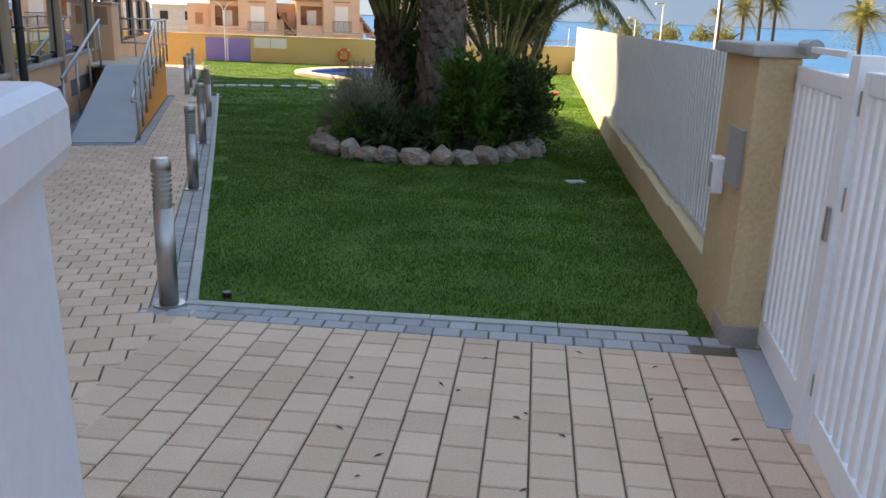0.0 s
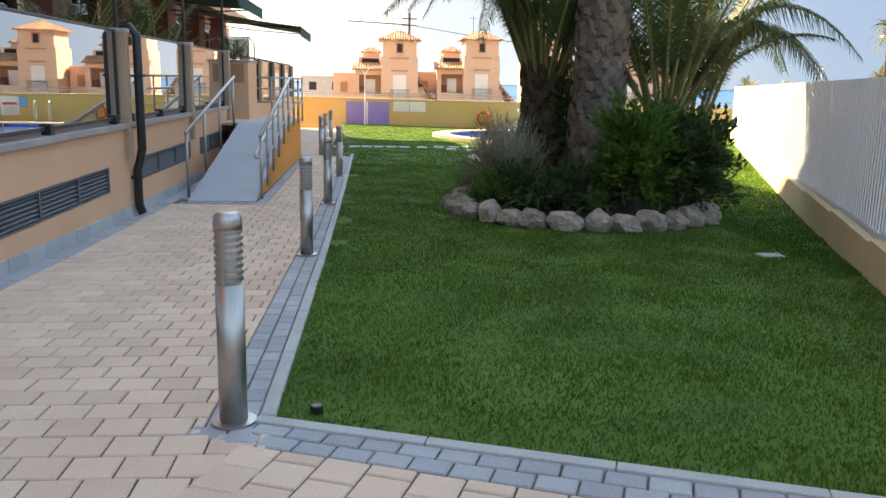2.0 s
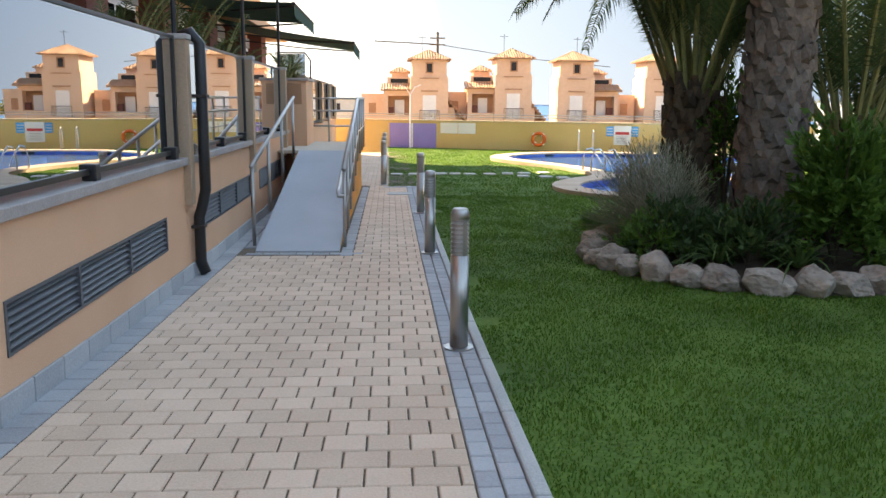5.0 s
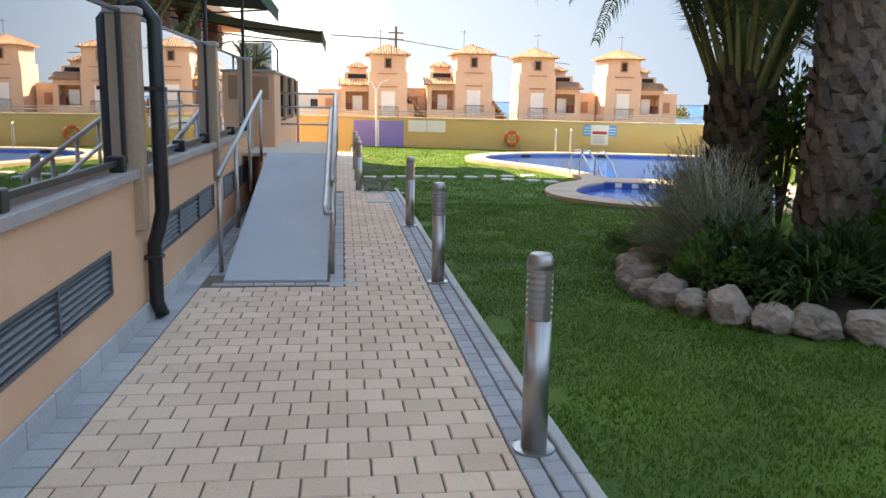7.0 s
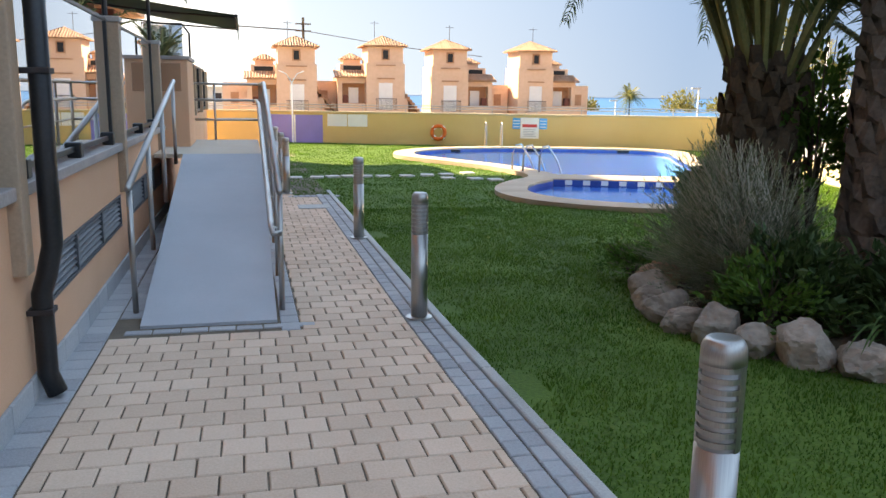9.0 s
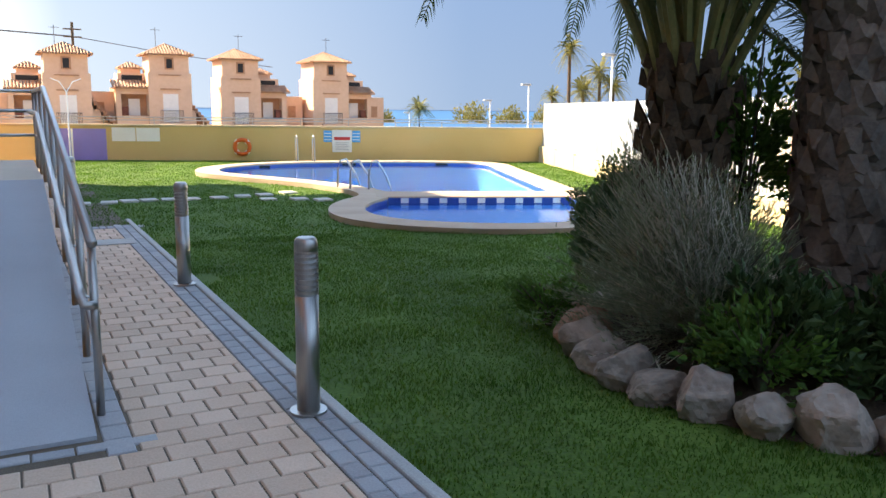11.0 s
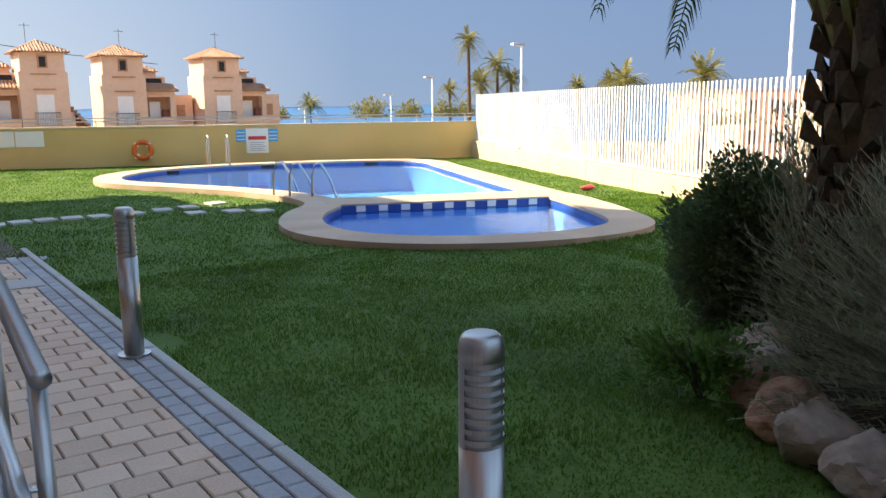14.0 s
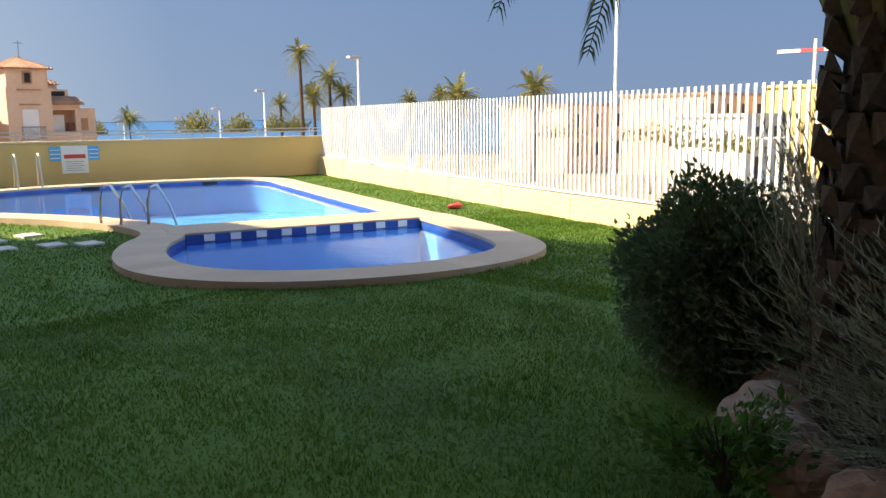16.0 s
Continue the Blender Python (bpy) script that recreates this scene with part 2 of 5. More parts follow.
def bx(x0, x1, y0, y1, z0, z1, bevel=0.0, bm=None, m=None):
    bm = bm or bmesh.new()
    co = [(x, y, z) for z in (z0, z1) for x, y in ((x0, y0), (x1, y0), (x1, y1), (x0, y1))]
    vs = [bm.verts.new(m @ Vector(c) if m else c) for c in co]
    fs = [bm.faces.new([vs[i] for i in q]) for q in ((3, 2, 1, 0), (4, 5, 6, 7), (0, 1, 5, 4), (1, 2, 6, 5), (2, 3, 7, 6), (3, 0, 4, 7))]
    if bevel:
        es = list({e for f in fs for e in f.edges})
        bmesh.ops.bevel(bm, geom=es, offset=bevel, segments=2, affect="EDGES", profile=0.5)
    return bm


def tube(pts, radii, seg=8, bm=None, cap=True):
    """A round bar through pts."""
    bm = bm or bmesh.new()
    pts = [Vector(p) for p in pts]
    if not isinstance(radii, (list, tuple)):
        radii = [radii] * len(pts)
    rings = []
    for i, p in enumerate(pts):
        d = (pts[min(i + 1, len(pts) - 1)] - pts[max(i - 1, 0)]).normalized()
        a = d.cross(Vector((0, 0, 1)) if abs(d.z) < 0.95 else Vector((1, 0, 0))).normalized()
        b = d.cross(a)
        rings.append([bm.verts.new(p + (a * math.cos(k * math.tau / seg) + b * math.sin(k * math.tau / seg)) * radii[i]) for k in range(seg)])
    for r, s in zip(rings, rings[1:]):
        for k in range(seg):
            bm.faces.new((r[k], r[(k + 1) % seg], s[(k + 1) % seg], s[k]))
    if cap:
        bm.faces.new(rings[0][::-1])
        bm.faces.new(rings[-1])
    return bm


def lathe(profile, seg=20, bm=None, at=(0, 0, 0)):
    bm = bm or bmesh.new()
    rings = [[bm.verts.new((at[0] + r * math.cos(k * math.tau / seg), at[1] + r * math.sin(k * math.tau / seg), at[2] + z)) for k in range(seg)] for r, z in profile]
    for r, s in zip(rings, rings[1:]):
        for k in range(seg):
            bm.faces.new((r[k], r[(k + 1) % seg], s[(k + 1) % seg], s[k]))
    bm.faces.new(rings[0][::-1])
    bm.faces.new(rings[-1])
    return bm


def prism(poly, z0, z1, bm=None):
    bm = bm or bmesh.new()
    a, b = [bm.verts.new((x, y, z0)) for x, y in poly], [bm.verts.new((x, y, z1)) for x, y in poly]
    n = len(poly)
    for i in range(n):
        bm.faces.new((a[i], a[(i + 1) % n], b[(i + 1) % n], b[i]))
    bm.faces.new(b)
    bm.faces.new(a[::-1])
    return bm


def spline(pts, per=8, closed=True):
    """Catmull-Rom through plan points."""
    out, n = [], len(pts)
    for i in range(n if closed else n - 1):
        p = [Vector(pts[j % n] if closed else pts[max(0, min(n - 1, j))]) for j in (i - 1, i, i + 1, i + 2)]
        for k in range(per):
            t = k / per
            out.append(0.5 * (2 * p[1] + (p[2] - p[0]) * t + (2 * p[0] - 5 * p[1] + 4 * p[2] - p[3]) * t * t + (3 * p[1] - p[0] - 3 * p[2] + p[3]) * t ** 3))
    return out


def inside(poly, x, y):
    c = False
    for i in range(len(poly)):
        (x1, y1), (x2, y2) = poly[i - 1][:2], poly[i][:2]
        if (y1 > y) != (y2 > y) and x < (x2 - x1) * (y - y1) / (y2 - y1) + x1:
            c = not c
    return c


def mesh_from(name, verts, faces):
    me = bpy.data.meshes.new(name)
    me.from_pydata(verts, [], faces)
    return me


# The garden's own axes: along the end wall (U) and along the side fence (V), from their corner.
CORNER = Vector((13.6, 32.2))
U, V = Vector((0.933, -0.360)), Vector((0.360, 0.933))


def uv(u, v):
    p = CORNER + U * u + V * v
    return p.x, p.y


M_UV = Matrix(((U.x, V.x, 0, CORNER.x), (U.y, V.y, 0, CORNER.y), (0, 0, 1, 0), (0, 0, 0, 1)))
rng = random.Random(7)

# ---- pool outline ----
POOL_MAIN = [(-2.22, -11.0), (-2.22, -7.6), (-2.2, -4.5), (-2.2, -2.7), (-2.7, -2.0), (-3.9, -1.72), (-5.6, -1.8), (-7.3, -2.15), (-8.7, -3.0), (-9.45, -4.4), (-9.35, -5.8), (-8.6, -6.75), (-7.6, -7.7), (-6.5, -8.9), (-5.75, -10.2), (-5.5, -11.1)]
POOL_KIDS = [(-5.57, -11.8), (-5.85, -12.5), (-6.0, -13.3), (-5.92, -14.1), (-5.48, -14.75), (-4.78, -15.13), (-4.0, -15.25), (-3.3, -15.17), (-2.7, -14.9), (-2.38, -14.4), (-2.22, -13.3), (-2.15, -12.2), (-2.15, -11.6)]
inner = [Vector((p.x, p.y)) for p in spline(POOL_MAIN + POOL_KIDS, 6)]
n_in = len(inner)


def offset_loop(loop, d):
    out = []
    for i, p in enumerate(loop):
        t = (loop[(i + 1) % len(loop)] - loop[i - 1]).normalized()
        out.append(p + Vector((-t.y, t.x)) * -d)
    return out


area = sum(inner[i - 1].x * inner[i].y - inner[i].x * inner[i - 1].y for i in range(n_in))
SIDE = 1 if area > 0 else -1
outer = offset_loop(inner, 0.58 * SIDE)
mid_hole = [uv(p.x, p.y) for p in offset_loop(inner, 0.3 * SIDE)]

# ---- ground beyond, sea ----
def land_z(x, y):
    d = math.hypot(x - 4, y - 16)
    if d < 26:
        return -2.4
    return -2.4 - 2.4 * min(1, (d - 26) / 50) - 4.4 * min(1, max(0, (d - 130) / 90))


ax = sorted({s * v for v in (0, 5, 10, 15, 20, 26, 32, 40, 50, 62, 76, 95, 120, 150, 190, 240, 320, 500, 900, 1800, 4800) for s in (1, -1)})
verts = [(4 + x, 16 + y, land_z(4 + x, 16 + y)) for y in ax for x in ax]
k = len(ax)
me = mesh_from("ground", verts, [(j * k + i, j * k + i + 1, (j + 1) * k + i + 1, (j + 1) * k + i) for j in range(k - 1) for i in range(k - 1)])
me.materials.append(M_LAND)
tagged(new("ground", me), "dry sandy coastal ground falling towards the sea", "ground", kind="structure")
bm = bmesh.new()
bm.faces.new([bm.verts.new(p) for p in ((-4800, 130, -6.5), (4800, 130, -6.5), (4800, 4850, -6.5), (-4800, 4850, -6.5))])
solid("water", bm, M_SEA, "calm blue sea out to the horizon", "sea", "structure")

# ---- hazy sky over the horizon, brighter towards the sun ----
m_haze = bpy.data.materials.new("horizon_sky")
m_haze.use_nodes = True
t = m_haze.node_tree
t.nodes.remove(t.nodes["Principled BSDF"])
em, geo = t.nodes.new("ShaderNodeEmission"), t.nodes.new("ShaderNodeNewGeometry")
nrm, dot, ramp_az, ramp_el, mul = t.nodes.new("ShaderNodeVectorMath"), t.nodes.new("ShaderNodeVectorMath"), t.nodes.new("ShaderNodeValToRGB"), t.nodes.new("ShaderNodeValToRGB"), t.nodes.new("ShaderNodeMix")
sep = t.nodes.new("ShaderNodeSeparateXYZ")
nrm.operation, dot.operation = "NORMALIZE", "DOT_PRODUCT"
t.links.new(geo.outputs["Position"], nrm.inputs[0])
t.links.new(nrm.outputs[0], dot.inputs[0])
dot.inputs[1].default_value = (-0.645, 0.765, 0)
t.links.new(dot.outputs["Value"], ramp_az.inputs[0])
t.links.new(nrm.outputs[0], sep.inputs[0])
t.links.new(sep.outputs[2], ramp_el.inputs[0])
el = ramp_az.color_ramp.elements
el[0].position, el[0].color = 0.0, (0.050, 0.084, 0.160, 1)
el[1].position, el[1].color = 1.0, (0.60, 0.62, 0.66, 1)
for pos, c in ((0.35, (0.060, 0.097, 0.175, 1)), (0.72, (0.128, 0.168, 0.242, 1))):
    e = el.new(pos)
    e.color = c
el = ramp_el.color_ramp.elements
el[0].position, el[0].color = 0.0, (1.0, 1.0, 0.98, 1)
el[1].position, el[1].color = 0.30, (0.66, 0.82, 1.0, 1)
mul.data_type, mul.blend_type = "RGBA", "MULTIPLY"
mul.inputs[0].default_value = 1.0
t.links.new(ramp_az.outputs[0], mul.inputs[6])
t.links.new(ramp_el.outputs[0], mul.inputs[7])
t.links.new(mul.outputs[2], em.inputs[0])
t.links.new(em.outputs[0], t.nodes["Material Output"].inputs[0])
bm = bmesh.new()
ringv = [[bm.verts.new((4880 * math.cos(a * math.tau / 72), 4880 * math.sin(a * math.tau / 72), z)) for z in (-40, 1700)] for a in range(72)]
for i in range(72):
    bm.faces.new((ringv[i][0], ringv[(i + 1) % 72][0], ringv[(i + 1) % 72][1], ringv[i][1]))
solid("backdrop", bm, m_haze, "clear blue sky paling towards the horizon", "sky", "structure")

# ---- lawn ----
def in_fence(x, y):
    p = Vector((x, y)) - CORNER
    return p.dot(U) < 0.05 and p.dot(V) < 0.05


FRONT_A, FRONT_B = Vector((-0.305, 5.47)), Vector((2.78, 4.37))


def on_lawn(x, y):
    if not in_fence(x, y) or inside(mid_hole, x, y):
        return False
    if y > 21.9:
        return x > -1.0
    d = FRONT_B - FRONT_A
    return x > -0.305 and d.x * (y - FRONT_A.y) - d.y * (x - FRONT_A.x) > 0


def lawn_z(x, y):
    return gz(y) - 0.012 + 0.012 * noise.noise((x * 0.9, y * 0.9, 0))


S = 0.15
nx, ny = 102, 238
verts = [(-1.1 + i * S, 4.2 + j * S, lawn_z(-1.1 + i * S, 4.2 + j * S)) for j in range(ny + 1) for i in range(nx + 1)]
faces = []
for j in range(ny):
    for i in range(nx):
        cx, cy = -1.1 + (i + 0.5) * S, 4.2 + (j + 0.5) * S
        if in_fence(cx - 0.1, cy - 0.1) and not inside(mid_hole, cx, cy) and (cx > -0.36 or (cy > 21.8 and cx > -1.1)) and (FRONT_B - FRONT_A).cross(Vector((cx, cy)) - FRONT_A) > -0.1:
            a = j * (nx + 1) + i
            faces.append((a, a + 1, a + nx + 2, a + nx + 1))
me = mesh_from("lawn", verts, faces)
me.materials.append(M_LAWN)
tagged(new("lawn", me), "short green lawn of the pool garden", "lawn", kind="structure")


def blades(name, count, x0, x1, y0, y1, height, width, label, skip=None):
    v, f = [], []
    for _ in range(count):
        x, y = rng.uniform(x0, x1), rng.uniform(y0, y1)
        if not on_lawn(x, y) or ((x - 3.05) / 1.75) ** 2 + ((y - 13.2) / 1.8) ** 2 < 1:
            continue
        if x < -0.1 and y < 21 and noise.noise((x * 3, y * 2.2, 8)) + rng.uniform(-0.12, 0.12) > 0.12 + (x + 0.3) * 1.6:
            continue
        if skip and skip(x, y):
            continue
        tuft = 0.6 + 0.8 * noise.noise((x * 1.7, y * 1.7, 3)) + 0.35 * noise.noise((x * 6, y * 6, 5))
        h = height * max(0.3, rng.uniform(0.5, 1.15) + 0.75 * tuft - 0.45)
        a, lean = rng.uniform(0, math.tau), rng.uniform(0.1, 0.9) * h
        z = lawn_z(x, y) - 0.004
        cx, cy = math.cos(a), math.sin(a)
        b = rng.uniform(0, math.tau)
        lx, ly = math.cos(b) * lean, math.sin(b) * lean
        i = len(v)
        v += [(x - cx * width, y - cy * width, z), (x + cx * width, y + cy * width, z), (x + lx * 0.4 + cx * width * 0.7, y + ly * 0.4 + cy * width * 0.7, z + h * 0.6), (x + lx * 0.4 - cx * width * 0.7, y + ly * 0.4 - cy * width * 0.7, z + h * 0.6), (x + lx, y + ly, z + h * 0.85)]
        f += [(i, i + 1, i + 2, i + 3), (i + 3, i + 2, i + 4)]
    me = mesh_from(name, v, f)
    me.materials.append(M_GRASS)
    return tagged(new(name, me), label, "grass", kind="stuff")


blades("grass", 230000, -0.3, 5.0, 4.4, 20.0, 0.034, 0.0035, "short dense green lawn grass")
blades("grass", 90000, 4.5, 9.5, 6.0, 22.0, 0.04, 0.007, "short green lawn grass beside the fence")
blades("grass", 190000, -1.0, 13.5, 19.6, 37.5, 0.038, 0.006, "short green lawn grass round the pool")

# ---- end wall, fence, gate pillar ----
end_wall = thing("wall_north", "ochre painted garden wall with a rail on top", "wall", kind="structure")
bm = bx(-18.5, 0.2, 0, 0.22, -3, 0.74, 0, None, M_UV)
part("wall", bm, M_YELLOW, end_wall)
part("coping", bx(-18.5, 0.22, -0.03, 0.25, 0.74, 0.80, 0.008, None, M_UV), M_CREAM, end_wall, "pale cap stone")
rail = thing("wall_rail", "thin grey steel rail on the garden wall", "railing", kind="structure")
for u in np.arange(-18.2, 0.1, 1.5):
    part("post", tube([M_UV @ Vector((u, 0.1, 0.8)), M_UV @ Vector((u, 0.1, 1.02))], 0.014, 6), M_STEEL, rail)
for z in (0.93, 1.02):
    part("bar", tube([M_UV @ Vector((-18.4, 0.1, z)), M_UV @ Vector((0.1, 0.1, z))], 0.018, 6), M_STEEL, rail)
mural = thing("mural", "purple painted panel with a white stripe on the ochre wall", "mural")
part("panel", bx(-15.6, -13.62, -0.014, -0.004, -0.33, 0.66, 0, None, M_UV), M_PURPLE, mural)
part("stripe", bx(-14.66, -14.60, -0.022, -0.014, -0.33, 0.66, 0, None, M_UV), M_WHITEP, mural)
board = thing("notice_board", "two pale blank panels painted on the ochre wall", "board")
for u in (-13.45, -12.72):
    part("panel", bx(u, u + 0.70, -0.016, -0.004, 0.28, 0.70, 0.002, None, M_UV), M_WHITEP, board)
ring = thing("lifebuoy", "orange lifebuoy ring hanging on the ochre wall", "lifebuoy")
bm = bmesh.new()
ru, rz = -9.52, 0.13
for a in range(28):
    for b in range(8):
        r = 0.225 + 0.062 * math.cos(b * math.tau / 8)
        bm.verts.new(M_UV @ Vector((ru + r * math.cos(a * math.tau / 28), -0.075 + 0.062 * math.sin(b * math.tau / 8), rz + r * math.sin(a * math.tau / 28))))
bm.verts.ensure_lookup_table()
for a in range(28):
    for b in range(8):
        bm.faces.new([bm.verts[i] for i in (a * 8 + b, ((a + 1) % 28) * 8 + b, ((a + 1) % 28) * 8 + (b + 1) % 8, a * 8 + (b + 1) % 8)])
part("ring", bm, M_RING, ring, "", True)
for a in range(4):
    w = math.radians(45 + 90 * a)
    part("band", tube([M_UV @ Vector((ru + r * math.cos(w), -0.075, rz + r * math.sin(w))) for r in (0.155, 0.295)], 0.05, 8), M_WHITEP, ring)
sign = thing("pool_rules_sign", "white pool rules board with blue side panels on the wall", "sign")
su = -6.72
part("board", bx(su, su + 0.62, -0.03, -0.005, -0.02, 0.68, 0.004, None, M_UV), M_WHITEP, sign)
for u, w in ((su - 0.27, 0.26), (su + 0.63, 0.26)):
    side = part("side_panel", bx(u, u + w, -0.028, -0.006, 0.30, 0.66, 0.003, None, M_UV), M_BLUE, sign, "blue panel with white bars")
    for i in range(3):
        part("bar", bx(u + 0.02, u + w - 0.02, -0.034, -0.029, 0.36 + i * 0.1, 0.385 + i * 0.1, 0, None, M_UV), M_WHITEP, side)
part("title_bar", bx(su + 0.06, su + 0.56, -0.036, -0.031, 0.36, 0.46, 0, None, M_UV), M_RED, sign, "red title strip")
for i in range(5):
    part("text_bar", bx(su + 0.1, su + 0.52 - 0.05 * (i % 2), -0.036, -0.031, 0.05 + i * 0.055, 0.068 + i * 0.055, 0, None, M_UV), M_GREYT, sign)

fence = thing("fence", "white metal picket fence on a cream plinth", "fence", kind="structure")
FL = 29.35
for i in range(14):
    v0, v1 = -FL + i * FL / 14, -FL + (i + 1) * FL / 14
    top = float(np.interp((v0 + v1) / 2, (-FL, -20, -14, -10.7, -6, 0), (0.28, 0.14, 0.085, 0.08, 0.13, 0.23)))
    part("plinth", bx(0.0, 0.26, v0 + 0.004, v1 - 0.004, -3, top, 0.012, None, M_UV), M_CREAM, fence)
    part("rail", bx(0.09, 0.15, v0, v1, top + 0.02, top + 0.06, 0.004, None, M_UV), M_WHITEF, fence)
pick = put("picket", bx(-0.009, 0.009, -0.025, 0.025, 0.0, 1.50, 0.003), M_WHITEF)
N = 245
for i in range(N):
    v = -FL + 0.08 + i * (FL - 0.12) / N
    x, y = uv(0.10, v)
    o = new("picket", pick)
    o.parent = fence
    o.matrix_basis = Matrix.Translation((x, y, 1.66 - 0.08 * i / N - 1.50)) @ M_UV.to_3x3().to_4x4()

pillar = thing("gate_pillar", "beige rendered gate pillar with a pale cap", "pillar", kind="structure")
M_PIL = Matrix.Translation((2.745, 4.20, 0)) @ M_UV.to_3x3().to_4x4()
part("shaft", bx(0, 0.23, 0.0, 0.85, -0.1, 1.68, 0.012, None, M_PIL), M_BEIGE, pillar)
part("foot", bx(-0.008, 0.2, -0.008, 0.3, -0.05, 0.13, 0.01, None, M_PIL), M_SLAB, pillar)
part("cap", bx(-0.05, 0.30, -0.03, 0.9, 1.68, 1.75, 0.012, None, M_PIL), M_KERB, pillar)
mbox = thing("meter_box", "grey meter cover on the gate pillar", "meter box")
part("cover", bx(-0.025, 0.0, 0.07, 0.40, 0.93, 1.27, 0.004, None, M_PIL), M_GREYMET, mbox)
inter = thing("intercom", "small white intercom box on the pillar", "intercom")
part("case", bx(-0.075, 0.0, 0.46, 0.60, 0.82, 1.05, 0.015, None, M_PIL), M_WHITE, inter)
part("face", bx(-0.079, -0.075, 0.49, 0.57, 0.86, 1.01, 0, None, M_PIL), M_GREYMET, inter)


def gate_leaf(name, a, b, z0, z1, label):
    a, b = Vector((*a, 0)), Vector((*b, 0))
    d = (b - a).normalized()
    L = (b - a).length
    m = Matrix(((d.x, -d.y, 0, a.x), (d.y, d.x, 0, a.y), (0, 0, 1, 0), (0, 0, 0, 1)))
    g = thing(name, label, "gate")
    for u in (0, L - 0.07):
        part("stile", bx(u, u + 0.07, -0.03, 0.03, z0, z1, 0.006, None, m), M_WHITE, g)
    for z, h in ((z0, 0.16), (z1 - 0.09, 0.09)):
        part("gate_rail", bx(0.07, L - 0.07, -0.028, 0.028, z, z + h, 0.005, None, m), M_WHITE, g)
    n = int((L - 0.16) / 0.115)
    for i in range(n):
        u = 0.10 + i * (L - 0.16) / n
        part("slat", bx(u, u + 0.064, -0.022, 0.022, z0 + 0.16, z1 - 0.09, 0.008, None, m), M_WHITE, g)
    for z in (0.25, 1.1, 1.5):
        part("hinge", tube([m @ Vector((-0.012, -0.02, z)), m @ Vector((-0.012, -0.02, z + 0.1))], 0.014, 8), M_STEEL, g)
    return g


gate_leaf("pedestrian_gate", (2.95, 4.10), (2.53, 3.20), 0.04, 1.64, "white metal slatted pedestrian gate, closed")
gp = thing("gate_post", "white square steel gate post", "post")
part("shaft", bx(-0.055, 0.055, -0.06, 0.06, -0.05, 1.74, 0.006, None, Matrix.Translation((2.49, 3.10, 0)) @ Matrix.Rotation(radians(-25), 4, "Z")), M_WHITE, gp)
part("lock", bx(-0.07, -0.055, -0.02, 0.02, 0.95, 1.1, 0.003, None, Matrix.Translation((2.49, 3.10, 0)) @ Matrix.Rotation(radians(-25), 4, "Z")), M_STEEL, gp)
gate_leaf("vehicle_gate", (2.45, 3.02), (1.55, 1.10), 0.05, 1.68, "white metal slatted vehicle gate, closed")
closer = thing("gate_closer", "grey gate closer with arm on the gate top", "gate closer")
part("case", tube([(2.93, 4.08, 1.74), (2.82, 3.86, 1.74)], 0.045, 12), M_GREYMET, closer)
part("arm", bx(-0.02, 0.02, -0.35, 0.35, 1.72, 1.75, 0.004, None, Matrix.Translation((2.70, 3.60, 0)) @ Matrix.Rotation(radians(-25), 4, "Z")), M_WHITE, closer)
lp = thing("entrance_post", "white painted post with an overhanging cap", "post")
bm = bx(-0.70, -0.325, 1.12, 1.50, -0.02, 1.67, 0.02)
for v in bm.verts:
    k = 1.0 + 0.20 * max(0.0, 1.67 - v.co.z) / 1.67
    v.co.x, v.co.y = -0.51 + (v.co.x + 0.51) * k, 1.31 + (v.co.y - 1.31) * k
part("shaft", bm, M_POSTG, lp)
part("cap", bx(-0.75, -0.285, 1.05, 1.55, 1.605, 1.73, 0.035), M_POSTG, lp, "overhanging rounded cap")

# ---- bollards ----
def slotted_ring(R, z0, z1, thick, spans, bm):
    """Ring pieces between z0 and z1 that fill the given angles, with real wall thickness."""
    for a0, a1 in spans:
        n = max(2, int((a1 - a0) / 12))
        rows = []
        for k in range(n + 1):
            a = radians(a0 + (a1 - a0) * k / n)
            c, d = math.cos(a), math.sin(a)
            rows.append([bm.verts.new(q) for q in ((R * c, R * d, z0), (R * c, R * d, z1), ((R - thick) * c, (R - thick) * d, z1), ((R - thick) * c, (R - thick) * d, z0))])
        for p, q in zip(rows, rows[1:]):
            for e in range(4):
                bm.faces.new((p[e], q[e], q[(e + 1) % 4], p[(e + 1) % 4]))
        bm.faces.new(rows[0])
        bm.faces.new(rows[-1][::-1])
    return bm


